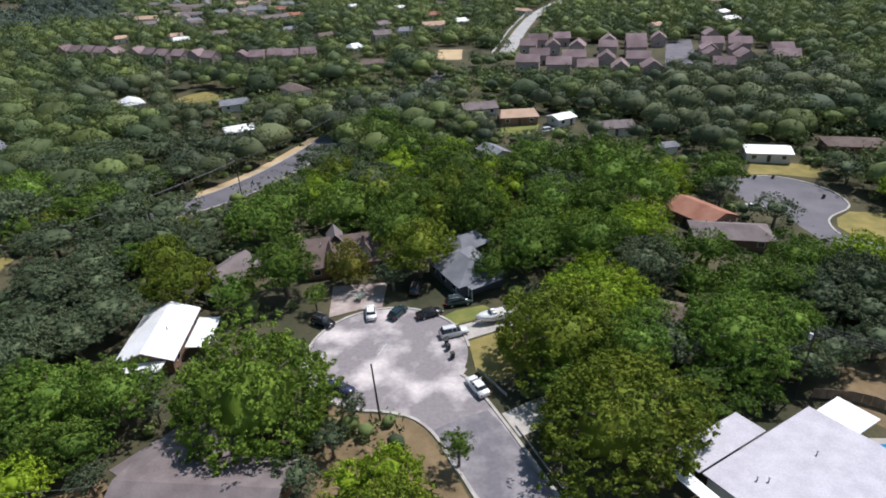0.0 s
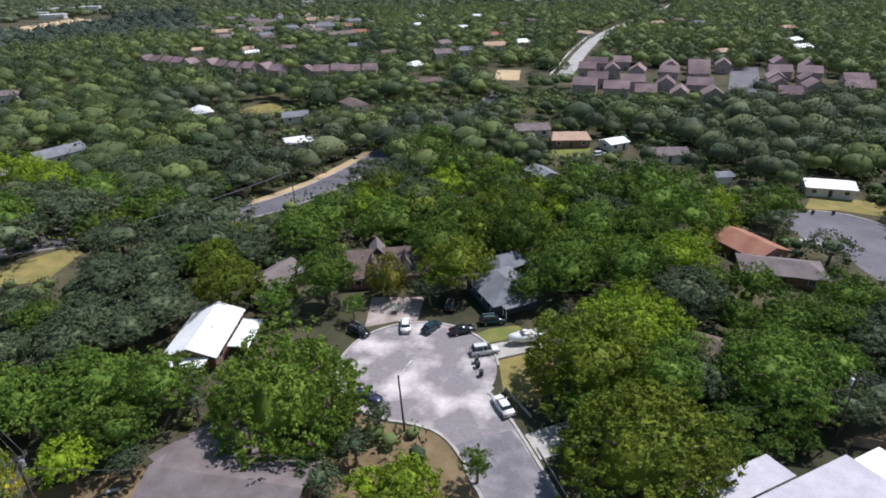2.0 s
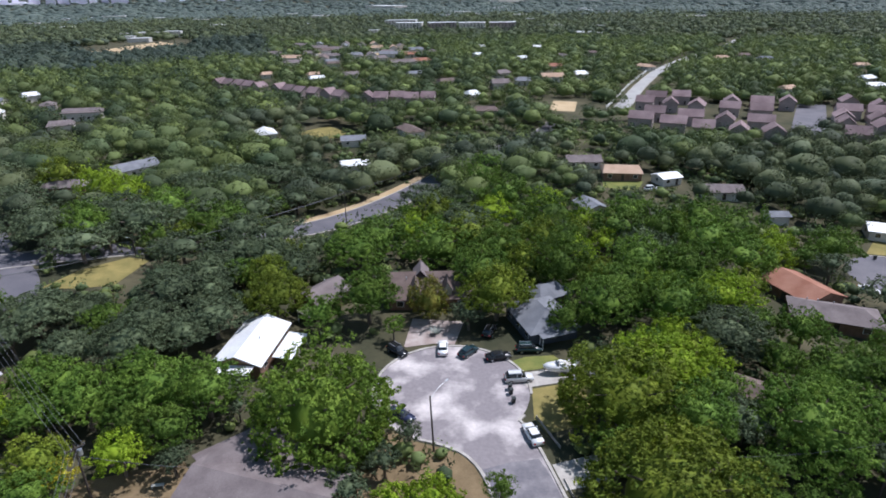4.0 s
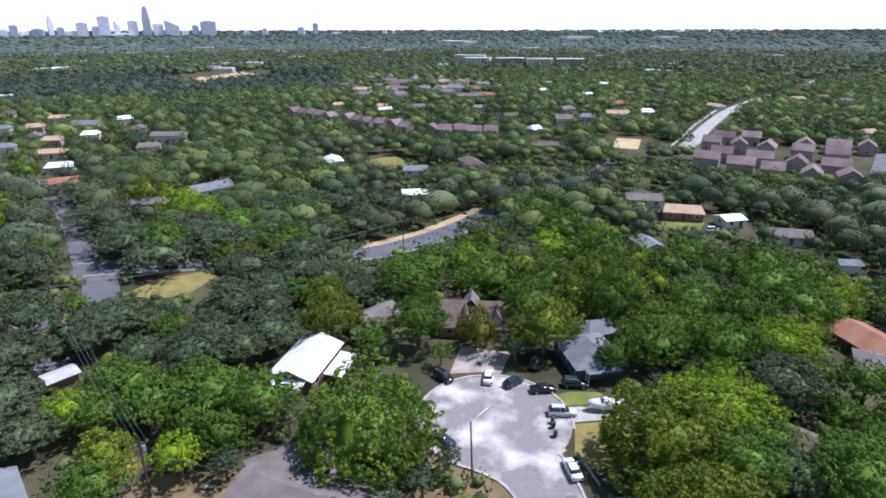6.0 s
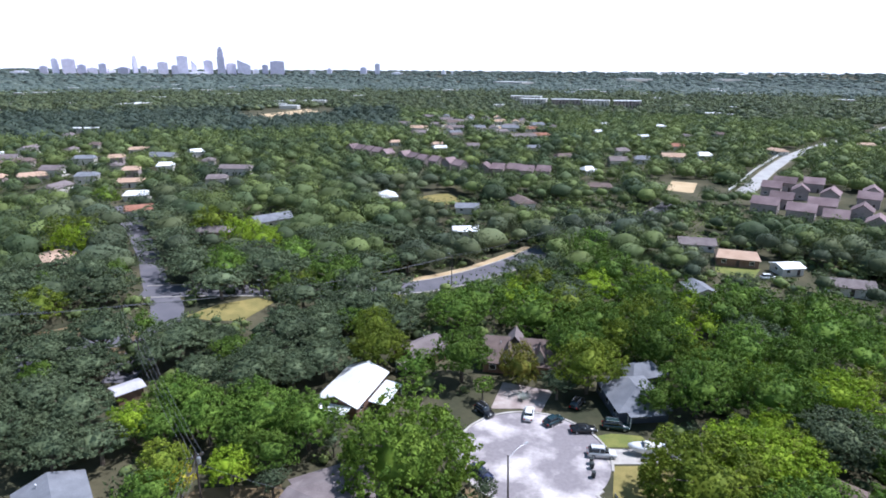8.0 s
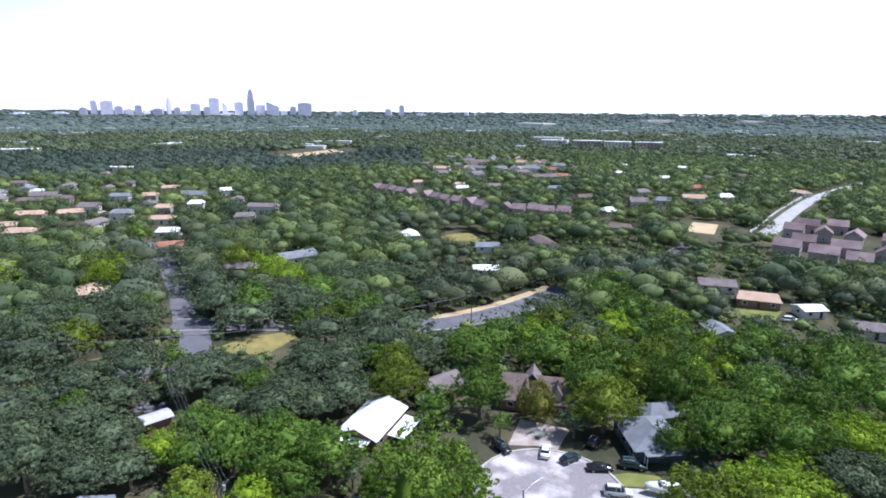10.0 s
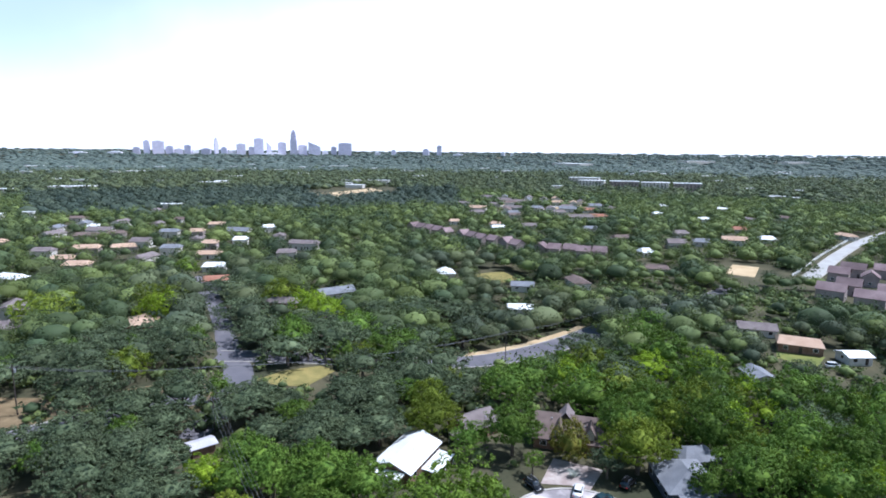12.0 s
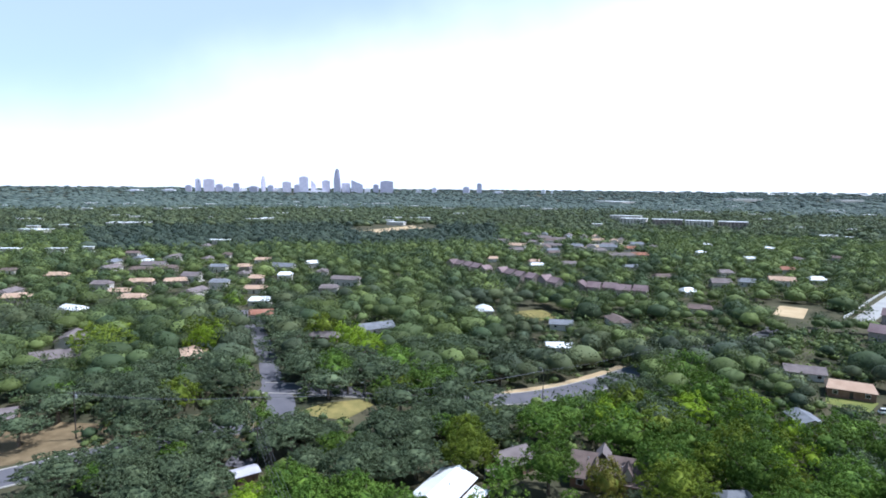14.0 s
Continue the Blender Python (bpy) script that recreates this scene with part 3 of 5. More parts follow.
WEST_ROWS = [(-298, 157, 12, 36, 0), (-288, 188, 16, 110, 1), (-346, 190, 15, 40, 0), (-304, 217, 11, 36, 2), (-299, 242, 9, 36, 0),
             (-350, 122, 13, 60, 0), (-357, 171, 11, 36, 1), (-398, 221, 15, 36, 3), (-391, 238, 11, 36, 3), (-367, 263, 13, 36, 2), (-352, 275, 10, 36, 0),
             (-247, 273, 20, 20, 1), (-232, 241, 11, 36, 1), (-417, 173, 13, 36, 0), (-331, 204, 14, 60, 0), (-294, 263, 9, 36, 4), (-325, 320, 10, 60, 4)]
for x, y, L, turn, kind in WEST_ROWS:
    roof = (TAN_ROOF, TAUPE_ROOF, GREY_ROOF, BROWN_ROOF, WHITE_ROOF)[kind]
    words = ("terracotta tan", "brown", "grey", "dark brown", "white")[kind]
    house("distant two-storey house with a %s roof" % words, x, y, L, 8.5, turn, roof, SIDING if kind in (1, 2, 4) else STUCCO, 4.6, 1.7, 1.5)


def townhouse(x, y, L, W, turn, eave=5.0):
    return house("narrow stucco townhouse with a dark plum shingle roof", x, y, L, W, turn, PURPLE_ROOF, STUCCO, eave, 2.7, 0.0, name="townhouse", group="townhouses")


rng = random.Random(5)
for a, b, n in (((-236, 384), (-188, 366), 5), ((-182, 364), (-120, 337), 6), ((-112, 336), (-66, 336), 5)):
    for i in range(n):
        s = (i + 0.5) / n
        townhouse(a[0] + (b[0] - a[0]) * s, a[1] + (b[1] - a[1]) * s + rng.uniform(-2, 2) + 3, 7.8, 8.2, math.degrees(math.atan2(b[1] - a[1], b[0] - a[0])) + rng.choice((0, 90)))
for x, y in ((44, 293), (57, 284), (70, 276), (83, 272), (97, 270), (54, 308), (68, 300), (82, 294), (97, 290), (52, 340), (65, 336), (78, 332), (92, 326), (105, 322),
             (60, 358), (75, 360), (98, 345), (112, 345), (127, 348), (133, 292), (146, 285), (139, 308), (152, 302), (147, 324), (160, 320), (168, 338), (158, 352), (172, 300), (165, 282), (130, 270)):
    townhouse(x + rng.uniform(-1, 1), y + rng.uniform(-1, 1), rng.uniform(8.5, 11), rng.uniform(7, 8.5), rng.choice((-12, 78)) + rng.uniform(-5, 5))
MIDDLE = [(-228, 597, 22, 0, 1), (-205, 607, 14, 20, 2), (-140, 540, 30, 30, 1), (-125, 556, 18, 35, 0), (-241, 529, 16, 36, 1), (-180, 640, 16, 10, 1), (-262, 622, 15, 10, 1),
          (-48, 365, 8, 36, 4), (-170, 575, 14, 35, 1), (-150, 615, 16, 20, 0), (-20, 430, 12, 10, 2), (20, 470, 10, 20, 4), (-40, 470, 12, 40, 1), (0, 520, 12, 10, 0)]
for x, y, L, turn, kind in MIDDLE:
    roof = (RED_ROOF, TAUPE_ROOF, GREY_ROOF, BROWN_ROOF, WHITE_ROOF)[kind]
    words = ("red-brown", "taupe", "grey", "dark brown", "white")[kind]
    house("distant low house with a %s roof" % words, x, y, L, 10, turn, roof, SIDING, 3.2, 2.0, 2)
rng = random.Random(77)
for x0, x1, y0, y1, n in ((-440, -240, 110, 330, 22), (-230, 40, 400, 720, 26), (60, 260, 380, 640, 8), (-560, -420, 150, 420, 8), (-130, -20, 240, 330, 6)):
    for _ in range(n):
        kind = rng.randrange(5)
        roof = (TAN_ROOF, TAUPE_ROOF, GREY_ROOF, BROWN_ROOF, WHITE_ROOF)[kind]
        x, y = rng.uniform(x0, x1), rng.uniform(y0, y1)
        if all(math.hypot(x - q[0], y - q[1]) > 22 for q in HOUSES):
            house("distant low house with a %s roof among trees" % ("tan", "taupe", "grey", "dark brown", "white")[kind], x, y, rng.uniform(9, 15), 8, rng.choice((36, 126, 10)), roof, SIDING, 3.2, 1.6, 1.5)
rng = random.Random(91)
for x0, x1, y0, y1, n in ((-330, -150, 560, 740, 34), (-90, 40, 400, 480, 5), (-460, -330, 190, 300, 8)):
    for _ in range(n):
        kind = rng.choice((0, 1, 1, 1, 2, 3))
        roof = (TAN_ROOF, TAUPE_ROOF, GREY_ROOF, BROWN_ROOF)[kind]
        x, y = rng.uniform(x0, x1), rng.uniform(y0, y1)
        if all(math.hypot(x - q[0], y - q[1]) > 17 for q in HOUSES):
            house("distant house with a %s gable roof beside dry lawns" % ("tan", "taupe", "grey", "dark brown")[kind], x, y, rng.uniform(12, 19), 9, rng.choice((20, 110)) + rng.uniform(-8, 8), roof, SIDING, 4.2, 2.2)
ribbon("road_estate", [(-330, 640, 9), (-270, 630, 9), (-215, 655, 9), (-160, 690, 9)], PALE_ROAD, "pale concrete street between distant houses", 0.2, kerb=False)
for bx, by in ((-205, 640), (-262, 655), (-185, 700), (-300, 625)):
    plot("estate_yard", [(bx - 16, by - 12), (bx + 14, by - 15), (bx + 17, by + 13), (bx - 13, by + 16)], SAND, "dry tan open ground between distant houses", 0.12, "ground")
FAR_HALLS = [(-932, 417, 24, 40, 6), (-902, 499, 60, 41, 7), (-864, 730, 60, 100, 6), (-552, 402, 24, 38, 5), (-582, 247, 16, 37, 6), (-574, 272, 9, 37, 6), (-615, 222, 18, 37, 6), (-660, 1650, 50, 46, 8),
             (34, 928, 28, 38, 6), (-770, 2700, 190, -31, 12), (-320, 3600, 200, 50, 14), (160, 3700, 160, 50, 14), (-1150, 620, 40, 40, 7), (-1000, 900, 34, 40, 7), (-300, 1900, 50, 20, 8), (300, 1500, 44, 20, 7)]
rng = random.Random(64)
for _ in range(54):
    d, b = rng.uniform(900, 2500), radians(rng.choice((rng.uniform(36, 70), rng.uniform(36, 70), rng.uniform(-8, 36))))
    if not (27 < math.degrees(b) < 64 and d < 1010):
        FAR_HALLS.append((15 - d * math.sin(b), -20 + d * math.cos(b), rng.uniform(10, 26) * (1 + d / 2500), rng.uniform(10, 50), rng.uniform(5, 9)))
HALLS = [(x, y, L * 0.5, tall) for x, y, L, turn, tall in FAR_HALLS]
for x, y, L, turn, tall in FAR_HALLS:
    hall = thing("warehouse", "distant low building with a flat white roof", "building", pose(x, y, height(x, y), 0, 0, turn), "far buildings")
    W = L * 0.4
    part("wall", boxed((-L / 2, L / 2, -W / 2, W / 2, -2, tall)), SIDING, hall)
    part("roof", boxed((-L / 2 - 0.6, L / 2 + 0.6, -W / 2 - 0.6, W / 2 + 0.6, tall, tall + 0.5)), WHITE_ROOF, hall)
for i, (x, y, L) in enumerate(((-262, 1072, 46), (-205, 1080, 50), (-150, 1070, 44), (-98, 1075, 44), (-305, 1180, 60))):
    HALLS.append((x, y, L * 0.5, 4.0))
    block = thing("apartment_block", "long four-storey apartment block with a white flat roof", "building", pose(x, y, 0, 0, 0, 4 + 6 * (i % 2)), "far buildings")
    part("wall", boxed((-L / 2, L / 2, -9, 9, -1, 13)), STUCCO if i % 2 else SIDING, block)
    part("roof", boxed((-L / 2 - 0.8, L / 2 + 0.8, -9.8, 9.8, 13, 13.8)), WHITE_ROOF, block)
    for k in range(int(L / 6)):
        for storey in range(4):
            wx = -L / 2 + 3 + 6 * k
            part("window", boxed((wx - 1.2, wx + 1.2, -9.15, -8.9, 1.2 + 3.2 * storey, 3.0 + 3.2 * storey)), GLASS, block)

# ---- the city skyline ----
# the camera's last position and heading, its focal length in pixels, a chosen distance
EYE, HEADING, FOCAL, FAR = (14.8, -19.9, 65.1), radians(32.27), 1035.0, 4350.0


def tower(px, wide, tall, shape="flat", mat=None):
    """A far tower set to fit the camera's view at pixel column px, with its width and height in metres."""
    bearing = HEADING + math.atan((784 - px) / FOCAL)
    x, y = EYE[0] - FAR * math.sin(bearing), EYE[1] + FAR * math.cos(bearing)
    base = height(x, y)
    t = thing("tower", "distant city tower on the skyline, lilac haze painted into its colour", "tower", pose(x, y, base, 0, 0, math.degrees(bearing) + (px * 7 % 30) - 15), "skyline towers")
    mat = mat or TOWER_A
    w = wide / 2
    if shape == "crown":
        part("shaft", boxed((-w, w, -w, w, -5, tall * 0.62), (-w * 0.8, w * 0.8, -w * 0.8, w * 0.8, tall * 0.62, tall * 0.82)), mat, t)
        part("crown", boxed((-w * 0.62, w * 0.62, -w * 0.62, w * 0.62, tall * 0.82, tall * 0.94), (-w * 0.35, w * 0.35, -w * 0.35, w * 0.35, tall * 0.94, tall)), mat, t)
    elif shape == "slant":
        bm = boxed((-w, w, -w * 0.7, w * 0.7, -5, tall))
        for v in bm.verts:
            if v.co.z > 0 and v.co.x > 0:
                v.co.z *= 0.62
        part("shaft", bm, mat, t)
    else:
        part("shaft", boxed((-w, w, -w * 0.7, w * 0.7, -5, tall)), mat, t)
        part("plant_room", boxed((-w * 0.55, w * 0.5, -w * 0.4, w * 0.4, tall, tall + 5)), mat, t)
    return t


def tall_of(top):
    """Height above the far land that fits the pixel row of a tower's top in the camera's view."""
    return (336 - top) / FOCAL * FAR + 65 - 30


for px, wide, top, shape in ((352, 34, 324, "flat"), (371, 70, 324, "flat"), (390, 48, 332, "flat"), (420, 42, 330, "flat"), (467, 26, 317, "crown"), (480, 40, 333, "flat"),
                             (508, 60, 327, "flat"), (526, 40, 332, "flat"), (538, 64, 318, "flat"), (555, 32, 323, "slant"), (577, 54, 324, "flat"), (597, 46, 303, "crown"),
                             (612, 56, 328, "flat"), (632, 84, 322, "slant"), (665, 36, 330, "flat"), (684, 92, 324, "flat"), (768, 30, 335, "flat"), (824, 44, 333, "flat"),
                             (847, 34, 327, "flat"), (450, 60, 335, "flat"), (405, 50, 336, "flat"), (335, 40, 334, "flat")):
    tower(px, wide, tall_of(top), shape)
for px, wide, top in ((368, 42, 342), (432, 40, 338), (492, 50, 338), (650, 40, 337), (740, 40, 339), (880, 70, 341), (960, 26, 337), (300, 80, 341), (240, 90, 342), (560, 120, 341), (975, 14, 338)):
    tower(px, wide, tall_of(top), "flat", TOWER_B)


# ---- trees ----
def crown_arrays(radius, tall, lobes, tufts, leaf, seed, flat=0.8, cuts=3, blades=2, heart=0.62, deep=0.34):
    """Vertices and triangles of a crown: a lobed, lopsided dome thick with small leaf tufts, hollow underneath."""
    rng = np.random.default_rng(seed)
    k = np.arange(lobes)
    u = 1.0 - 1.5 * (k + 0.5) / lobes + rng.normal(0, 0.10, lobes)
    u = np.clip(u, -0.55, 0.99)
    a = k * 2.39996 + rng.normal(0, 0.30, lobes)
    ring = np.sqrt(1 - u * u)
    lobe = np.stack([ring * np.cos(a), ring * np.sin(a), u], 1)
    wide = 1.95 / math.sqrt(lobes) * rng.uniform(0.65, 1.35, lobes)
    phase = rng.uniform(0, 6.283, 3)
    swell = rng.uniform(0.76, 1.10, lobes) * (1 + 0.09 * np.sin(2 * a + phase[0]) + 0.07 * np.sin(3 * a + phase[1]) * ring)

    def surface(d):
        """Points of the lobed surface along directions d, and the way the lobe faces there."""
        angle = np.arccos(np.clip(d @ lobe.T, -1, 1))
        rise = np.maximum(0.70, swell) * (1 - deep + deep * np.sqrt(np.clip(1 - (angle / wide) ** 2, 0, 1)))
        best = rise.argmax(1)
        p = d * rise[np.arange(len(d)), best][:, None]
        facing = p - lobe[best] * 0.62
        return p, facing / np.linalg.norm(facing, axis=1)[:, None]

    def settle(p):
        low = np.where(p[:, 2] < 0, 0.42, 1.0)
        return p * np.stack([np.full(len(p), radius), np.full(len(p), radius), low * radius * flat], 1) + (0, 0, tall - radius * flat)

    core, core_tris = sphere(cuts)
    inner, _ = surface(core)
    inner = settle(inner * rng.uniform(0.84, 0.96, len(core))[:, None] * heart)
    if not tufts:
        return inner, core_tris
    # sprays of leaves ride on the lobes, some standing out, some sunk in
    each = 14 if tufts > 400 else 9
    sprays = max(tufts // each, 4)
    m = sprays * each
    z = rng.uniform(-0.48, 1.0, sprays)
    b = rng.uniform(0, 6.283, sprays)
    flat_ring = np.sqrt(1 - z * z)
    p, facing = surface(np.stack([flat_ring * np.cos(b), flat_ring * np.sin(b), z], 1))
    depth = np.where(rng.random(sprays) < 0.3, rng.uniform(0.62, 0.86, sprays), rng.uniform(0.86, 1.05, sprays))
    p = np.repeat(p * depth[:, None], each, 0)
    facing = np.repeat(facing, each, 0)
    puff = rng.normal(size=(m, 3))
    puff /= np.linalg.norm(puff, axis=1)[:, None]
    spread = 1.7 / math.sqrt(sprays)
    p = settle(p + (puff + facing * 0.5) * (np.repeat(rng.uniform(0.5, 1.3, sprays), each) * rng.uniform(0.45, 1.0, m) * spread)[:, None])
    normal = facing * 0.7 + puff * 0.8 + rng.normal(size=(m, 3)) * 0.4
    normal /= np.linalg.norm(normal, axis=1)[:, None]
    side = np.cross(normal, rng.normal(size=(m, 3)))
    side /= np.linalg.norm(side, axis=1)[:, None]
    up = np.cross(normal, side)
    w = (leaf * rng.uniform(0.6, 1.4, m))[:, None]
    bend = normal * w * 0.45
    blade = []
    for turn in (0.0, 2.4)[:blades]:
        c1, s1 = math.cos(turn), math.sin(turn)
        along, across = side * c1 + up * s1, up * c1 - side * s1
        blade.append(np.stack([p - along * w * 0.55 - across * w * 0.5, p - along * w * 0.4 + across * w * 0.55, p + along * w * 1.0 + bend], 1))
    verts = np.stack(blade, 1).reshape(-1, 3)
    tris = np.arange(len(verts)).reshape(-1, 3)
    return np.concatenate([verts, inner]), np.concatenate([tris, core_tris + len(verts)])


@functools.lru_cache(None)
def sphere(cuts):
    """Directions and triangles of an even sphere."""
    bm = bmesh.new()
    bmesh.ops.create_icosphere(bm, subdivisions=cuts, radius=1.0)
    out = np.array([v.co.normalized() for v in bm.verts]), np.array([[v.index for v in f.verts] for f in bm.faces])
    bm.free()
    return out


def raw_mesh(name, verts, tris, mat):
    """A mesh straight from arrays."""
    me = bpy.data.meshes.new(name)
    me.vertices.add(len(verts))
    me.vertices.foreach_set("co", np.asarray(verts, np.float32).ravel())
    loops = np.asarray(tris, np.int32).ravel()
    sizes = np.full(len(tris), 3)
    me.loops.add(len(loops))
    me.loops.foreach_set("vertex_index", loops)
    me.polygons.add(len(sizes))
    me.polygons.foreach_set("loop_start", np.concatenate([[0], np.cumsum(sizes)[:-1]]).astype(np.int32))
    me.update(calc_edges=True)
    me.validate()
    me.materials.append(mat)
    return me


def limb(bm, a, b, ra, rb, sides=6):
    d = (Vector(b) - Vector(a))
    m = Matrix.Translation((Vector(a) + Vector(b)) / 2) @ d.to_track_quat("Z", "Y").to_matrix().to_4x4()
    bmesh.ops.create_cone(bm, cap_ends=False, segments=sides, radius1=ra, radius2=rb, depth=d.length, matrix=m)


def trunk_bmesh(radius, tall, seed):
    rng = random.Random(seed)
    bm = bmesh.new()
    fork = tall * 0.36
    r = 0.035 * tall
    limb(bm, (0, 0, -0.5), (0.1, 0, fork), r * 1.15, r * 0.8, 8)
    for i in range(5):
        a = i * 1.257 + rng.uniform(-0.3, 0.3)
        knee = (math.cos(a) * radius * 0.28, math.sin(a) * radius * 0.28, fork + tall * 0.16)
        tip = (math.cos(a) * radius * 0.62, math.sin(a) * radius * 0.62, fork + tall * rng.uniform(0.26, 0.42))
        limb(bm, (0.1, 0, fork - 0.2), knee, r * 0.6, r * 0.38)
        limb(bm, knee, tip, r * 0.38, r * 0.12)
    return bm


SPECIES = {"A": ("pecan", "broad fresh green pecan tree with feathery foliage", 0.88), "B": ("red_oak", "olive green oak tree with dense clumped foliage", 0.86),
           "C": ("live_oak", "dark grey-green live oak with a low spreading crown", 0.66), "D": ("elm", "bright lime green young elm tree", 0.88),
           "E": ("hackberry", "mid green hackberry tree with a rounded crown", 0.84), "F": ("yellow_shrub", "bright yellow flowering shrub", 0.8),
           "Y": ("conical_oak", "small conical oak with yellowing leaves", 1.25)}
SIZES = ((2.6, 14), (4.6, 26), (7.0, 42), (10.5, 64))  # crown radius, lobes
FINE = ((1300, 0.17, 1), (3600, 0.195, 2), (7600, 0.215, 2), (15500, 0.24, 2))  # tufts, leaf size and core of trees round the court
PLAIN = ((360, 0.24, 1), (900, 0.29, 1), (1900, 0.33, 2), (3300, 0.38, 2))  # the same for trees further off
MODELS = {}


def tree_model(kind, size, seed, near):
    """One tree of a kind and size class, with its trunk and crown, built once."""
    key = (kind, size, seed, near)
    if key not in MODELS:
        radius, lobes = SIZES[size]
        tufts, leaf, cuts = (FINE if near else PLAIN)[size]
        name, label, flat = SPECIES[kind]
        tall = min(1.25 * radius + 3.0, 13.5)
        v, q = crown_arrays(radius, tall, lobes, tufts, leaf, seed * 31 + size * 7 + ord(kind), flat, cuts)
        root = thing(name + ("_tree" if kind not in "F" else ""), label, "tree" if kind != "F" else "shrub", group="trees of the neighbourhood")
        me = raw_mesh("crown", v, q, LEAF[kind])
        crown = new("crown", me)
        crown.parent = root
        part("trunk", trunk_bmesh(radius, tall, seed), BARK, root)
        MODELS[key] = [root, radius, tall, False]
    return MODELS[key]


TREES = []  # x, y, radius, height of all that stands


def plant(kind, x, y, r, h, rng):
    size = min(range(4), key=lambda i: abs(math.log(SIZES[i][0] / r)))
    model = tree_model(kind, size, rng.randrange(3), math.hypot(x, y) < 125)
    root, radius, tall, used = model
    k, kz = r / radius, h / tall
    z = height(x, y)
    if used:
        root = copy_thing(root, pose(x, y, z))
    model[3] = True
    root.matrix_basis = pose(x, y, z, 0, 0, rng.uniform(0, 360)) @ Matrix.Diagonal((k * rng.uniform(0.9, 1.1), k * rng.uniform(0.9, 1.1), kz, 1))
    TREES.append((x, y, r, h))


PLANTED = []  # kind and (x, y, crown radius, height)
PLANTED.append(("A", [(-25.9, 60.2, 11.8, 15.0), (-235, 174, 7.1, 11.4)]))
PLANTED.append(("B", [(17.2, 71, 11.2, 13.6), (21.4, 53.4, 11.6, 13.4), (-1, 119, 5.7, 9.6), (-4.6, 99.4, 7.4, 12.6), (3, 134, 6.9, 11.1), (-48, 91, 6.9, 11.1), (-193, 127, 11.7, 12.5), (-54, 101, 5.9, 9.9), (-59, 44, 4.2, 7.8), (-212, 96, 12.8, 12.5), (-161, 162, 7.5, 11.8)]))
PLANTED.append(("E", [(43, 70, 9.2, 12.5), (16, 99, 7.4, 11.7), (29, 101, 8.4, 12.5), (-29.6, 93.6, 6.8, 12.6), (-23, 88, 2.1, 5.3), (-37, 127, 7.9, 12.3), (-20, 196, 9.3, 12.5), (-9, 168, 8.2, 12.5), (9, 133, 6.3, 10.3), (22, 143, 7.4, 11.7), (33, 147, 8.8, 12.5), (43, 138, 8.5, 12.5), (49, 128, 7.8, 12.1), (45, 158, 6.7, 10.8), (73, 143, 7.5, 11.8), (-52, 59, 6.8, 11.0), (-45, 61, 6.4, 10.5), (1, 52, 2.2, 5.5), (66, 94, 6.1, 10.2), (53, 85, 6.0, 10.0), (51, 98, 5.4, 9.3), (60, 85, 5.1, 8.9), (16, 60, 4.0, 7.6), (9, 95, 4.3, 7.9)]))
PLANTED.append(("E", [(-46, 53, 4.5, 8.1), (-53, 54, 4.5, 8.2), (-59, 63, 4.9, 8.7), (-61, 55, 5.5, 9.4), (-72, 58, 5.1, 8.9), (-66, 58, 5.1, 9.0), (-56, 39, 4.2, 7.8), (25, 120, 8.1, 12.5), (35, 119, 8.2, 12.5), (52, 150, 9.8, 12.5), (19, 108, 6.9, 11.0), (-104, 138, 7.9, 12.3), (-9, 110, 7.7, 12.0), (7, 118, 8.6, 12.5)]))
PLANTED.append(("C", [(37, 94, 9.6, 9.5), (-9.6, 94.6, 3.6, 6.0), (-18, 147, 9.0, 9.5), (-34, 170, 10.7, 9.5), (76, 120, 5.6, 7.5), (-51, 107, 6.5, 8.2), (-53, 120, 5.8, 7.6), (-64, 127, 8.0, 9.4), (-67, 113, 7.5, 9.0), (-81, 110, 7.7, 9.2), (-66, 97, 7.2, 8.7), (-69, 89, 8.3, 9.5), (-56, 82, 6.7, 8.4), (-66, 77, 7.1, 8.7), (-59, 76, 5.8, 7.7), (-18, 48, 3.1, 5.5), (-15, 54, 2.6, 5.1), (-13, 60, 2.1, 4.7), (63, 82, 7.3, 8.9), (68, 77, 5.6, 7.5), (51, 65, 4.3, 6.5), (17, 84, 4.0, 6.2), (34, 70, 5.1, 7.0), (111, 148, 6.7, 8.4)]))
PLANTED.append(("C", [(65, 70, 4.3, 6.4), (57, 68, 4.1, 6.2), (-43, 64, 3.3, 5.6), (-40, 61, 2.1, 4.7), (-43, 49, 2.5, 5.0), (-187, 161, 13.8, 9.5), (-126, 117, 10.5, 9.5), (-119, 134, 11.7, 9.5), (-105, 106, 7.8, 9.3), (-139, 82, 10.0, 9.5), (-129, 90, 9.8, 9.5), (-150, 97, 9.0, 9.5), (-115, 166, 10.1, 9.5), (-108, 181, 10.5, 9.5), (-94, 187, 11.3, 9.5), (-82, 195, 9.2, 9.5), (-95, 142, 7.7, 9.2), (-82, 149, 7.7, 9.2), (-76, 163, 7.3, 8.9), (-88, 75, 7.5, 9.0), (-82, 80, 6.0, 6.5), (-74, 67, 5.8, 7.6), (-70, 104, 5.7, 7.6), (-106, 59, 8.0, 9.4)]))
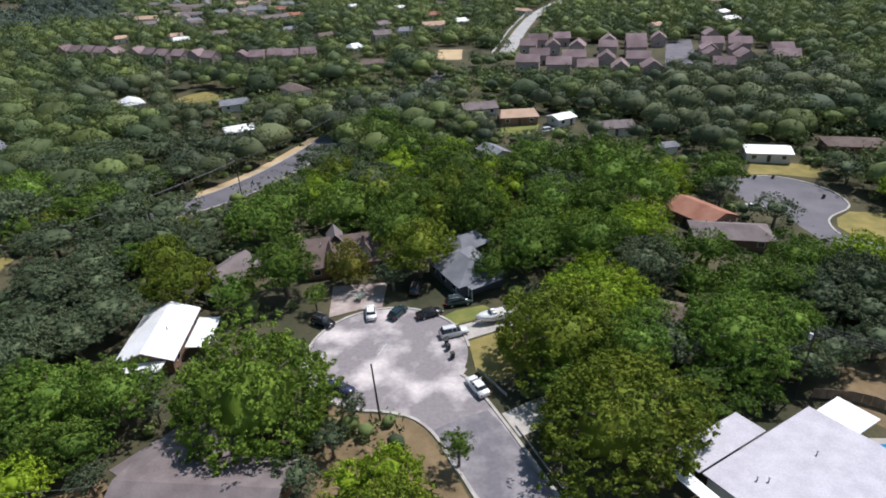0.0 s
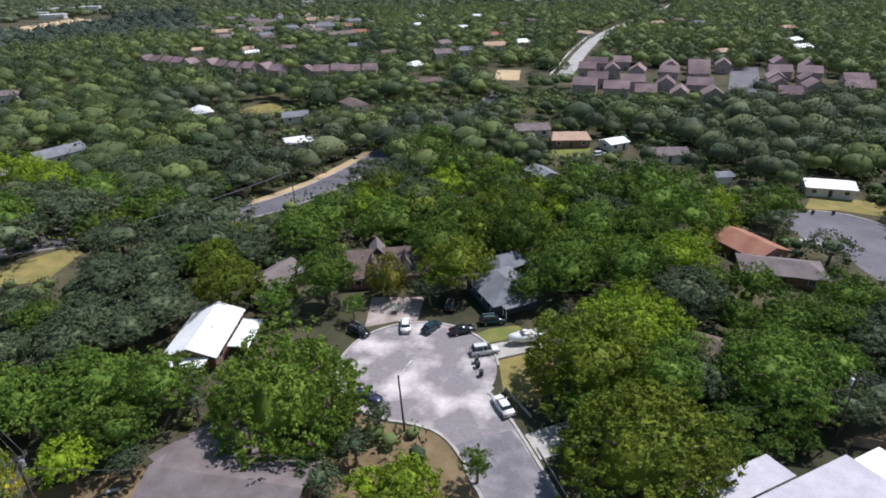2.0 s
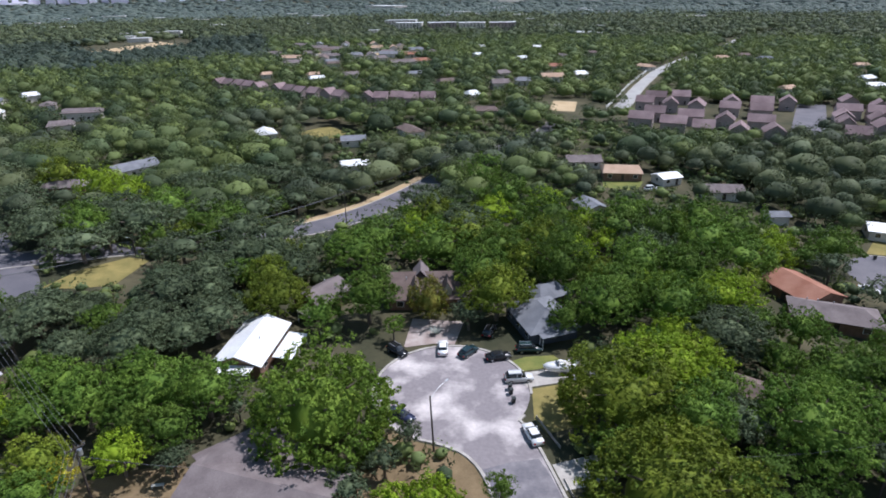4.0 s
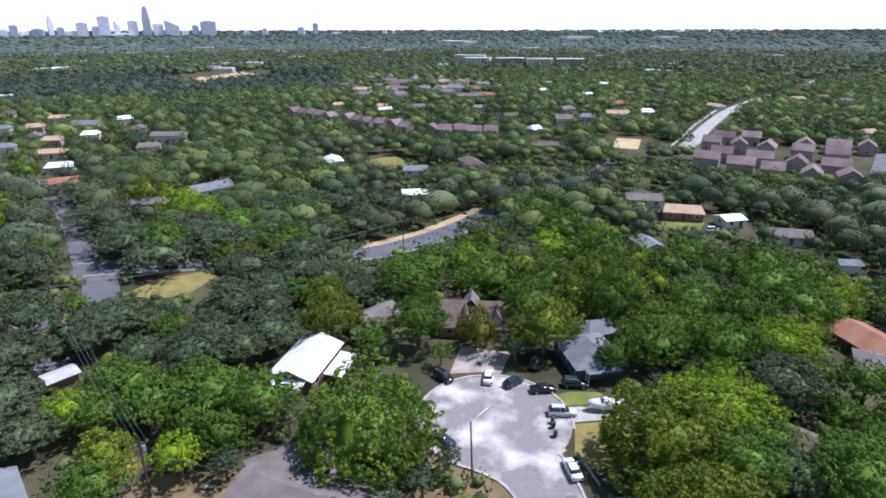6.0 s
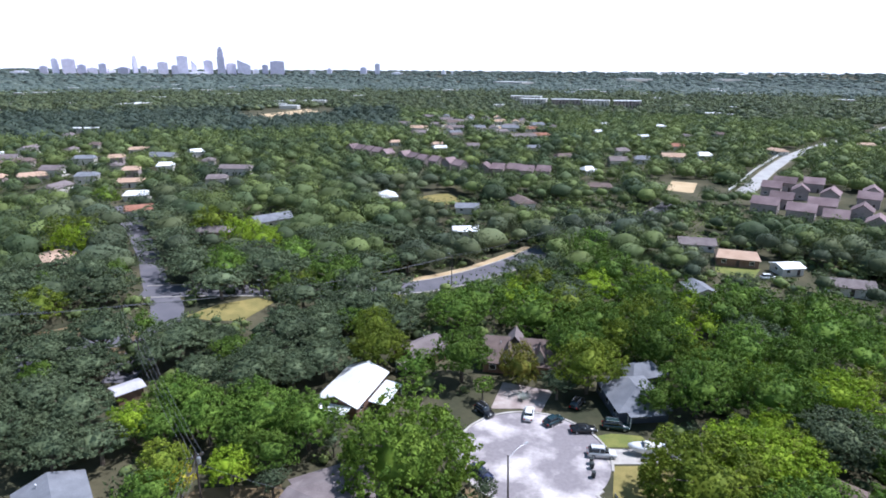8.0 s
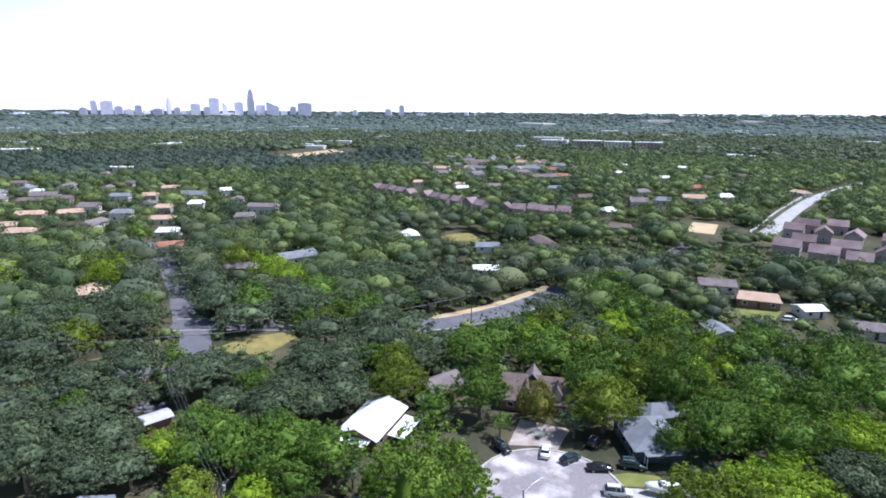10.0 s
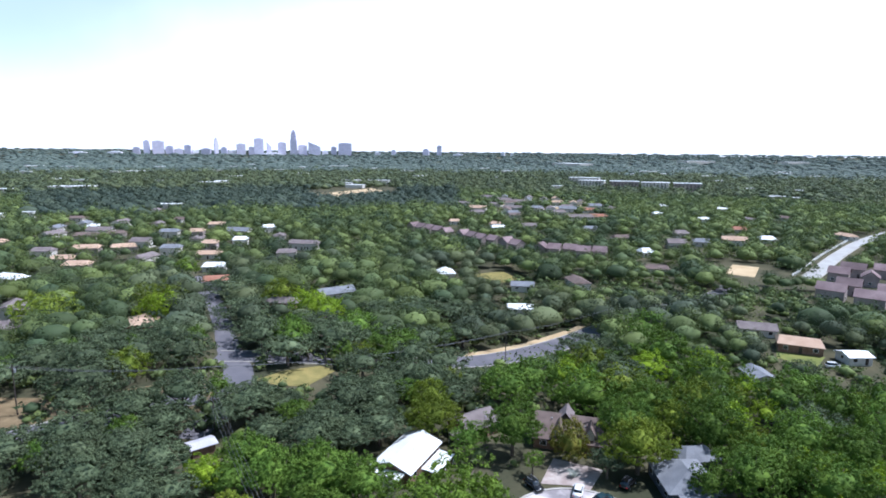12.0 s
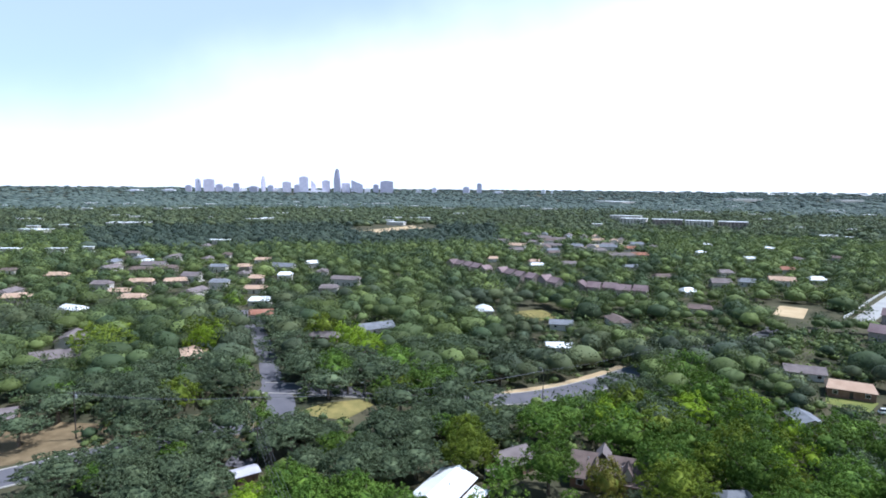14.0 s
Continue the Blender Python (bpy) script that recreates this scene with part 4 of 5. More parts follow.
PLANTED.append(("C", [(-96, 59, 6.3, 8.0), (-93, 48, 7.2, 8.8), (-84, 48, 6.8, 8.5), (-79, 40, 6.4, 8.1), (-73, 44, 4.8, 6.8), (-106, 28, 6.5, 7), (-255, 90, 14.6, 9.5), (-236, 128, 10.7, 9.5), (-158, 85, 10.7, 9.5), (-157, 67, 9.5, 9.5), (-153, 53, 8.4, 9.5), (-189, 62, 9.9, 9.5), (-153, 135, 11.2, 9.5), (-146, 41, 7.0, 8.6), (28, 132, 9.3, 9.5)]))
PLANTED.append(("D", [(-26, 135, 4.9, 8.7), (3, 165, 5.7, 9.7), (11, 125, 5.3, 9.2), (-50, 48, 3.9, 7.4), (-7, 47, 4.3, 8.0), (-12, 47, 2.9, 6.2), (79, 95, 5.9, 9.9), (-73, 50, 4.2, 7.9), (-179, 118, 8.8, 12.5), (-139, 153, 9.5, 12.5), (-125, 148, 7.4, 11.7)]))
PLANTED.append(("C", [(-113, 35, 8.0, 9.0), (-107, 45, 8.4, 9.2)]))
PLANTED.append(("F", [(-55, 43, 2.5, 5.9)]))
PLANTED.append(("Y", [(-18.2, 97.6, 4.7, 10.5)]))
PLANTED.append(("E", [(36, 62, 3.4, 5.5), (43, 63.5, 3.0, 5), (54, 67, 3.2, 5), (31, 58.5, 3, 5), (35, 57.2, 2.2, 3.6), (39.5, 58.6, 2.4, 3.8), (44, 60.4, 2.2, 3.5), (33, 61, 2.6, 4.2)]))


rng = random.Random(11)
for kind, rows in PLANTED:
    for x, y, r, h in rows:
        if math.hypot(x + 64, y - 155) < 9 or math.hypot(x + 54, y - 174) < 9:
            continue  # the carriageway
        plant(kind, x, y, r, h, rng)

# what must stay free of trees: (x, y, radius); roads, yards, houses and spots cleared for the camera's view
FREE = [(-21.6, 84.4, 4), (60, 62, 6), (-28, 75, 7), (7, 84, 6), (8, 72, 5), (-18, 92, 4), (-5, 92, 4), (-9, 75, 13), (3, 56, 7), (9, 46, 8), (16, 28, 10), (91, 140, 16), (88, 115, 8), (100, 98, 9), (100, 120, 10), (-97, 103, 9), (30, 200, 9), (-106, 262, 12), (10, 345, 22), (20, 325, 12),
        (-150, 45, 13), (-115, 75, 9), (98, 160, 10), (42, 44, 17), (-48, 46, 12), (-30, 46, 14), (130, 330, 22), (-537, 715, 80), (-510, 640, 40), (-555, 770, 50)]
for line, w in (([(-70, 144), (-66, 149.5), (-57, 166), (-48.5, 184.5), (-43, 197)], 6.5), ([(-104, 84), (-110, 92), (-132, 108), (-160, 130), (-200, 158), (-238, 180)], 3.0),
                ([(-144, 8), (-132, 30.5), (-125, 45)], 5), ([(38, 335), (44, 360), (60, 430), (82, 510), (108, 580), (140, 650), (178, 720), (240, 880), (330, 1050)], 4.5)):
    for p in curve_points([(*p, 0) for p in line], 6):
        FREE.append((p[0], p[1], w))
SEEN = []  # houses and roads kept in the camera's sight: (x, y, z, half width)
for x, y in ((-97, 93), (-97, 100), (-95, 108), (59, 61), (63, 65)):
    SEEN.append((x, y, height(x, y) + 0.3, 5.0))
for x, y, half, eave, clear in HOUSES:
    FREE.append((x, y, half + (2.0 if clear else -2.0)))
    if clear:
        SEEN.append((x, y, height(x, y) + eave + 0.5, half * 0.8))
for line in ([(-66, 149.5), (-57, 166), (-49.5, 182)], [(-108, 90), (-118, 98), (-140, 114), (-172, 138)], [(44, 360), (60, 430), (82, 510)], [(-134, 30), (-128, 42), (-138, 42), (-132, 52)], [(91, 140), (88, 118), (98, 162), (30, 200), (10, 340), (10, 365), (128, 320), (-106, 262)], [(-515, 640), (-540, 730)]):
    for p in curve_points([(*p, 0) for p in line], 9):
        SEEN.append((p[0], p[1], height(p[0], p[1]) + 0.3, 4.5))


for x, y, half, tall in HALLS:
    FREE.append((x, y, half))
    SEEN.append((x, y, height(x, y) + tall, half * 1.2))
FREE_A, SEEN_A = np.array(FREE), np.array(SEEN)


def open_ground(x, y, r):
    return bool((np.hypot(FREE_A[:, 0] - x, FREE_A[:, 1] - y) < FREE_A[:, 2] + r * 0.75).any())


def blocks_sight(x, y, r, h, eye_xy=(8.0, -8.0), rise=62.0):
    """Whether a tree here would hide a house or road from about where the camera hovers."""
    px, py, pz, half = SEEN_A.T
    dx, dy = eye_xy[0] - px, eye_xy[1] - py
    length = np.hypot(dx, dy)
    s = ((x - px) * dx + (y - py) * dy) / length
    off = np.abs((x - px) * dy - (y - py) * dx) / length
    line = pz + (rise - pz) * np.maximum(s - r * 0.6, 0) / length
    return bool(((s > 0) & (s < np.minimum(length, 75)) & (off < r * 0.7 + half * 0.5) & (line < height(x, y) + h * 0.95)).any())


GRID = {}


def crowded(x, y, r, gap):
    cx, cy = int(x // 16), int(y // 16)
    for i in (-1, 0, 1):
        for j in (-1, 0, 1):
            for tx, ty, tr in GRID.get((cx + i, cy + j), ()):
                if (tx - x) ** 2 + (ty - y) ** 2 < ((tr + r) * gap) ** 2:
                    return True
    return False


def keep(x, y, r):
    GRID.setdefault((int(x // 16), int(y // 16)), []).append((x, y, r))


for x, y, r, h in TREES:
    keep(x, y, r)


# single trees among the houses
singles = []
rng = random.Random(23)
for _ in range(16000):
    d = 40 + 300 * math.sqrt(rng.random())
    b = radians(rng.uniform(-74, 42))
    x, y = 8 + d * math.sin(b), -30 + d * math.cos(b)
    r = rng.choice((4.4, 6.6, 8.2, 9.8, 11.2))
    h = min(1.2 * r + 2.6, 11.5)
    if y < 36 or open_ground(x, y, r) or crowded(x, y, r, 0.57) or blocks_sight(x, y, r, h):
        continue
    keep(x, y, r)
    singles.append((x, y, r, h))
singles.sort(key=lambda q: math.hypot(q[0], q[1]))
for x, y, r, h in singles[:125]:
    kind = rng.choice("CCCCEEEB" if x < -40 else "CEEEEBBD" if rng.random() < 0.9 else "D")
    plant(kind, x, y, r, h, rng)


def woods(name, label, rows, mat, lobes, tufts, leaf, seed, cuts=2, blades=2, flat=0.8, heart=0.80, rounded=False):
    """Many trees as one mass of leaves: rows of x, y, radius, height. Each tree has a tone of its own."""
    protos = [crown_arrays(1.0, 1.0, lobes, tufts, leaf, seed + i, flat, cuts, blades, heart, 0.20) for i in range(7)]
    vs, ts, tones, n = [], [], [], 0
    r2 = np.random.default_rng(seed)
    for x, y, r, h in rows:
        v, t = protos[r2.integers(7)]
        a = r2.uniform(0, 6.283)
        turn = np.array([[math.cos(a), -math.sin(a), 0], [math.sin(a), math.cos(a), 0], [0, 0, 1]])
        kz = min(r, 1.05 * h)
        vs.append(v * (r * r2.uniform(0.85, 1.2), r * r2.uniform(0.8, 1.05), kz) @ turn.T + (x, y, height(x, y) + h - kz))
        ts.append(t + n)
        tones.append(np.full(len(v), r2.random(), np.float32))
        n += len(v)
    me = raw_mesh(name, np.concatenate(vs), np.concatenate(ts), mat)
    if rounded:
        smooth_shade(me)
    me.attributes.new("tone", "FLOAT", "POINT").data.foreach_set("value", np.concatenate(tones))
    return tagged(new(name, me), label, "trees", kind="stuff")


def soft(x, y):
    return noise.noise(Vector((x * 0.012, y * 0.012, 3.0)))


near_rows, oak_rows = [], []
for x, y, r, h in singles[125:]:
    (oak_rows if soft(x, y) > 0.05 else near_rows).append((x, y, r, h))
mid_rows = []
for _ in range(36000):
    d = math.sqrt(rng.uniform(300 ** 2, 880 ** 2))
    b = radians(rng.uniform(-80, 46))
    x, y = 8 + d * math.sin(b), -30 + d * math.cos(b)
    r = rng.choice((5.4, 7.2, 8.8, 10.2, 11.8)) * rng.uniform(0.9, 1.1)
    h = rng.uniform(3.6, 5.6) + r * 0.66
    if open_ground(x, y, r) or crowded(x, y, r, 0.64) or blocks_sight(x, y, r, h):
        continue
    keep(x, y, r)
    mid_rows.append((x, y, r, h))
def in_belt(x, y):
    """The dark belt of woods to the north-west."""
    b = math.degrees(math.atan2(15 - x, y + 20))
    return 27 < b < 64 and 640 < math.hypot(x - 15, y + 20) + 60 * soft(3 * x, 3 * y) < 985


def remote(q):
    """Whether a tree belongs to the far plain's woods, with haze painted in their leaves, which begin raggedly."""
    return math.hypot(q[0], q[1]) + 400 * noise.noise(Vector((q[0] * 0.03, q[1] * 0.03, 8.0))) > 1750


mid_near = [q for q in mid_rows if math.hypot(q[0], q[1]) < 480]
mid_far = [q for q in mid_rows if math.hypot(q[0], q[1]) >= 480]
woods("woods", "mixed green broadleaf trees between houses", near_rows, WOODS, 26, 470, 0.054, 3, 2)
woods("oak_woods", "dark grey-green oaks between houses", oak_rows, OAK_WOODS, 26, 470, 0.054, 40, 2)
woods("middle_woods", "mixed green broadleaf trees in the middle distance", mid_near, WOODS, 19, 320, 0.070, 7, 1, 2)
woods("distant_woods", "mixed green trees between distant roofs", [q for q in mid_far if not in_belt(q[0], q[1])], WOODS, 14, 200, 0.10, 80, 1, 1)
far_rows = []
for d0, d1, count, size in ((860, 1400, 6200, 9.0), (1400, 2400, 10500, 11.5), (2400, 4880, 11000, 22.0)):
    for _ in range(count):
        d = math.sqrt(rng.uniform(d0 ** 2, d1 ** 2))
        b = radians(rng.uniform(-82, 46))
        x, y = 8 + d * math.sin(b), -30 + d * math.cos(b)
        r = size * rng.uniform(0.7, 1.25)
        if blocks_sight(x, y, r, 8) or open_ground(x, y, r):
            continue
        far_rows.append((x, y, r, 8.0 + rng.uniform(-2, 4)))
woods("far_woods", "distant green tree canopy between white roofs", [q for q in far_rows if not remote(q) and not in_belt(q[0], q[1])], OAK_WOODS, 8, 18, 0.2, 120, 1, 1, 0.7, 1.0)
woods("horizon_woods", "continuous tree canopy towards the horizon, blue haze painted into its green", [q for q in far_rows if remote(q)], HAZE_WOODS, 6, 0, 0.25, 150, 1, 1, 0.7, 1.1, True)
woods("dark_woods", "belt of dark unbroken oak woods", [q for q in far_rows + mid_far if in_belt(q[0], q[1])], DARK_WOODS, 11, 45, 0.16, 180, 1, 1, 0.8, 0.95)

# undergrowth and hedges between the trunks
bushes = []
for _ in range(9000):
    d = 36 + 290 * math.sqrt(rng.random())
    b = radians(rng.uniform(-74, 42))
    x, y = 8 + d * math.sin(b), -30 + d * math.cos(b)
    r = rng.uniform(1.3, 3.2)
    if y < 36 or len(bushes) > 2400 or (np.hypot(FREE_A[:, 0] - x, FREE_A[:, 1] - y) < FREE_A[:, 2] + r).any() or crowded(x, y, 0.1, 0.62):
        continue
    bushes.append((x, y, r, r * rng.uniform(0.9, 1.5)))
woods("undergrowth", "low green shrubs and hedges between tree trunks", bushes, WOODS, 5, 27, 0.22, 160, 1, 1)


# ---- cars ----
def profile_body(rows, width, mat, name, parent, taper=0.9):
    """A shell lofted from a side profile of (x, low, high, half-width share)."""
    verts, faces = [], []
    for x, lo, hi, k in rows:
        w = width / 2 * k
        verts += [(x, -w, lo), (x, -w, lo + (hi - lo) * 0.6), (x, -w * taper, hi), (x, w * taper, hi), (x, w, lo + (hi - lo) * 0.6), (x, w, lo)]
    for i in range(len(rows) - 1):
        for k in range(6):
            a, b = 6 * i + k, 6 * i + (k + 1) % 6
            faces.append((a, b, b + 6, a + 6))
    faces += [tuple(range(5, -1, -1)), tuple(range(6 * len(rows) - 6, 6 * len(rows)))]
    bm = bmesh.new()
    vs = [bm.verts.new(v) for v in verts]
    for f in faces:
        bm.faces.new([vs[i] for i in f])
    bmesh.ops.recalc_face_normals(bm, faces=bm.faces[:])
    bmesh.ops.bevel(bm, geom=[e for e in bm.edges if e.calc_face_angle(0) > 0.5], offset=0.05, segments=2, affect="EDGES")
    ob = part(name, bm, mat, parent)
    smooth_shade(ob.data)
    return ob


LIGHT = material("headlamp_glass", ((0.6, 0.6, 0.6), (0.7, 0.7, 0.7)), 0.1, 2, 9, 0, 0.7)
TAIL = material("tail_lamp_red", ((0.30, 0.01, 0.01), (0.4, 0.02, 0.02)), 0.2, 2, 9, 0, 0.6)


def car(label, x, y, turn, colour, kind="sedan", length=4.7):
    c = thing("car" if kind != "suv" else "suv", label, "car", pose(x, y, height(x, y) + 0.07, 0, 0, turn), "parked cars")
    k, w = length / 4.7, 1.85
    high = {"sedan": 1.42, "suv": 1.78, "hatch": 1.5}[kind]
    deck = {"sedan": 0.98, "suv": 1.05, "hatch": 0.96}[kind]
    tail_end = {"sedan": -1.55, "suv": -2.2, "hatch": -2.0}[kind]
    profile_body([(-2.35 * k, 0.36, deck - 0.16, 0.90), (-2.2 * k, 0.26, deck, 0.96), (-1.2 * k, 0.22, deck + 0.02, 1.0), (0.75 * k, 0.22, deck, 1.0),
                  (1.7 * k, 0.24, deck - 0.13, 0.97), (2.2 * k, 0.28, deck - 0.24, 0.92), (2.36 * k, 0.38, deck - 0.36, 0.84)], w, colour, "body", c, 0.93)
    profile_body([(tail_end * k, deck - 0.04, deck + 0.02, 0.90), ((tail_end + 0.45) * k, deck - 0.04, high - 0.06, 0.84), (-0.3 * k, deck - 0.04, high - 0.03, 0.85), (0.35 * k, deck - 0.04, high - 0.08, 0.84),
                  (1.15 * k, deck - 0.06, deck + 0.0, 0.88)], w, GLASS, "glasshouse", c, 0.84)
    bm = boxed(((tail_end + 0.42) * k, 0.38 * k, -0.62, 0.62, high - 0.07, high))
    bmesh.ops.bevel(bm, geom=bm.edges[:], offset=0.03, segments=2, affect="EDGES")
    roof = part("roof", bm, colour, c)
    if kind == "suv":
        for s in (-0.56, 0.56):
            part("roof_rail", boxed(((tail_end + 0.5) * k, 0.3 * k, s - 0.03, s + 0.03, high, high + 0.07)), METAL, roof)
    for s in (-1, 1):
        for px in (-0.45, 0.3):
            part("pillar", boxed((px * k - 0.04, px * k + 0.04, s * 0.80 - 0.03, s * 0.80 + 0.03, deck, high - 0.05)), colour, c)
        part("headlight", boxed((2.18 * k, 2.31 * k, s * 0.62 - 0.18, s * 0.62 + 0.18, deck - 0.46, deck - 0.30)), LIGHT, c)
        part("tail_light", boxed((-2.40 * k, -2.28 * k, s * 0.68 - 0.14, s * 0.68 + 0.14, deck - 0.34, deck - 0.12)), TAIL, c)
        part("mirror", boxed((0.75 * k, 0.92 * k, s * 0.98 - 0.1, s * 0.98 + 0.1, deck, deck + 0.13)), colour, c)
        for wx in (-1.42, 1.42):
            bm = bmesh.new()
            bmesh.ops.create_cone(bm, cap_ends=True, segments=16, radius1=0.34, radius2=0.34, depth=0.22, matrix=pose(wx * k, s * 0.86, 0.34, 90))
            bmesh.ops.bevel(bm, geom=bm.edges[:], offset=0.03, segments=1, affect="EDGES")
            wheel = part("wheel", bm, RUBBER, c)
            bm = bmesh.new()
            bmesh.ops.create_cone(bm, cap_ends=True, segments=12, radius1=0.2, radius2=0.2, depth=0.25, matrix=pose(wx * k, s * 0.86, 0.34, 90))
            part("rim", bm, METAL, wheel)
    return c


WHITE_PAINT, BLACK_PAINT = paint("white_car_paint", (0.72, 0.72, 0.72)), paint("black_car_paint", (0.012, 0.012, 0.014))
TEAL_PAINT, NAVY_PAINT, SILVER_PAINT = paint("dark_teal_car_paint", (0.010, 0.030, 0.038)), paint("navy_car_paint", (0.02, 0.025, 0.06)), paint("pale_silver_car_paint", (0.55, 0.55, 0.55))
GREEN_PAINT = paint("dark_green_car_paint", (0.012, 0.03, 0.03))
car("white sedan parked nose-in at the court kerb", -13.2, 86.4, 100, WHITE_PAINT, "sedan")
car("dark teal hatchback parked beside a shaded drive", -8.4, 86.1, 58, TEAL_PAINT, "hatch", 4.3)
car("black sedan parked at the mouth of a drive", -2.8, 85.5, 24, BLACK_PAINT, "sedan")
car("dark green estate car with a silver roof rack", 2.5, 88.9, 12, GREEN_PAINT, "suv", 4.9)
car("pale silver SUV with a dark sunroof", 1.3, 79.6, 16, SILVER_PAINT, "suv", 4.9)
car("white sedan with a sunroof parked along the kerb", 4.3, 66.0, 116, WHITE_PAINT, "sedan")
car("black jeep-like SUV beside a hedge", -21.2, 83.9, -32, BLACK_PAINT, "suv", 4.4)
car("navy sedan half hidden by a bush", -16.0, 66.6, -24, NAVY_PAINT, "sedan")
car("dark pickup in the shade of a drive", -5.4, 94.0, 80, BLACK_PAINT, "suv", 4.8)
car("white van on a distant driveway", 37.6, 194.5, 20, WHITE_PAINT, "suv", 5.2)
car("white car in a distant shaded street", -132.0, 228.0, 70, WHITE_PAINT, "sedan")
car("silver car beside an eastern house", 77.5, 131.5, -30, SILVER_PAINT, "sedan")
car("dark car in a dry yard under oaks", -118.5, 68.5, 10, BLACK_PAINT, "hatch")

# motor boat on its trailer
b = thing("motor_boat", "white motor boat with a wind deflector on a driveway", "boat", pose(8.0, 83.2, 0.55, 0, 0, 198), "")
profile_body([(-2.9, 0.15, 1.05, 0.95), (-1.5, 0.05, 1.05, 1.0), (0.5, 0.05, 1.08, 0.98), (1.9, 0.25, 1.12, 0.72), (2.9, 0.75, 1.18, 0.18)], 2.2, WHITE_PAINT, "hull", b, 0.97)
part("deck", boxed((-2.2, 0.3, -0.7, 0.7, 1.06, 1.10)), SIDING, b)
part("windscreen", boxed((0.35, 0.5, -0.75, 0.75, 1.08, 1.5)), GLASS, b)
for s in (-0.45, 0.45):
    part("seat", boxed((-0.6, 0.0, s - 0.28, s + 0.28, 1.08, 1.45)), TRIM, b)
part("outboard_motor", boxed((-3.3, -2.9, -0.25, 0.25, 0.5, 1.5)), TRIM, b)
tr = thing("boat_trailer", "low metal boat trailer under a boat", "trailer", pose(8.0, 83.2, 0.1, 0, 0, 198))
part("frame", boxed((-2.6, 2.6, -0.5, -0.4, 0.35, 0.45), (-2.6, 2.6, 0.4, 0.5, 0.35, 0.45), (2.5, 3.8, -0.05, 0.05, 0.35, 0.45), (-0.8, -0.6, -0.9, 0.9, 0.3, 0.4)), METAL, tr)
for s in (-0.9, 0.9):
    bm = bmesh.new()
    bmesh.ops.create_cone(bm, cap_ends=True, segments=14, radius1=0.3, radius2=0.3, depth=0.2, matrix=pose(-0.7, s, 0.3, 90))
    part("wheel", bm, RUBBER, tr)


def bin_cart(x, y, turn):
    b = thing("wheeled_bin", "dark plastic wheeled rubbish bin at the kerb", "bin", pose(x, y, height(x, y) + 0.07, 0, 0, turn), "rubbish bins")
    bm = boxed((-0.3, 0.3, -0.34, 0.34, 0.05, 1.0))
    for v in bm.verts:
        if v.co.z < 0.5:
            v.co.x *= 0.78
            v.co.y *= 0.78
    bmesh.ops.bevel(bm, geom=bm.edges[:], offset=0.04, segments=2, affect="EDGES")
    part("body", bm, BIN_PLASTIC, b)
    bm = boxed((-0.33, 0.33, -0.38, 0.38, 1.0, 1.09))
    bmesh.ops.bevel(bm, geom=bm.edges[:], offset=0.03, segments=2, affect="EDGES")
    part("lid", bm, BIN_PLASTIC, b)
    part("handle", boxed((-0.28, 0.28, 0.38, 0.46, 0.92, 0.97)), BIN_PLASTIC, b)
    for s in (-0.24, 0.24):
        bm = bmesh.new()
        bmesh.ops.create_cone(bm, cap_ends=True, segments=12, radius1=0.13, radius2=0.13, depth=0.06, matrix=pose(s, 0.32, 0.13, 0, 90))
        part("wheel", bm, RUBBER, b)


for x, y, turn in ((0.9, 73.4, 20), (0.3, 75.6, 25), (0.0, 76.8, 10), (88.5, 153.5, 0), (94, 153.8, 10), (99.6, 139.0, 40), (-126.5, 64.0, 20)):
    bin_cart(x, y, turn)


# ---- poles and wires ----
def rod(bm, a, b, r, sides=8):
    limb(bm, a, b, r, r, sides)


def street_lamp(x, y, tall, lean_x, lean_y, arm, label):
    p = thing("street_lamp", label, "street lamp", pose(x, y, height(x, y)), "street lamps")
    bm = bmesh.new()
    limb(bm, (0, 0, -0.5), (lean_x, lean_y, tall), 0.16, 0.11, 10)
    part("pole", bm, DARK_WOOD, p)
    ax, ay = arm
    bm = bmesh.new()
    rod(bm, (lean_x, lean_y, tall - 0.5), (lean_x + ax * 0.5, lean_y + ay * 0.5, tall + 0.2), 0.035, 6)
    rod(bm, (lean_x + ax * 0.5, lean_y + ay * 0.5, tall + 0.2), (lean_x + ax, lean_y + ay, tall + 0.25), 0.035, 6)
    part("arm", bm, METAL, p)
    bm = boxed((-0.35, 0.35, -0.14, 0.14, -0.08, 0.08))
    bmesh.ops.bevel(bm, geom=bm.edges[:], offset=0.05, segments=2, affect="EDGES")
    bm.transform(pose(lean_x + ax, lean_y + ay, tall + 0.2, 0, 0, math.degrees(math.atan2(ay, ax))))
    part("lamp_head", bm, METAL, p)


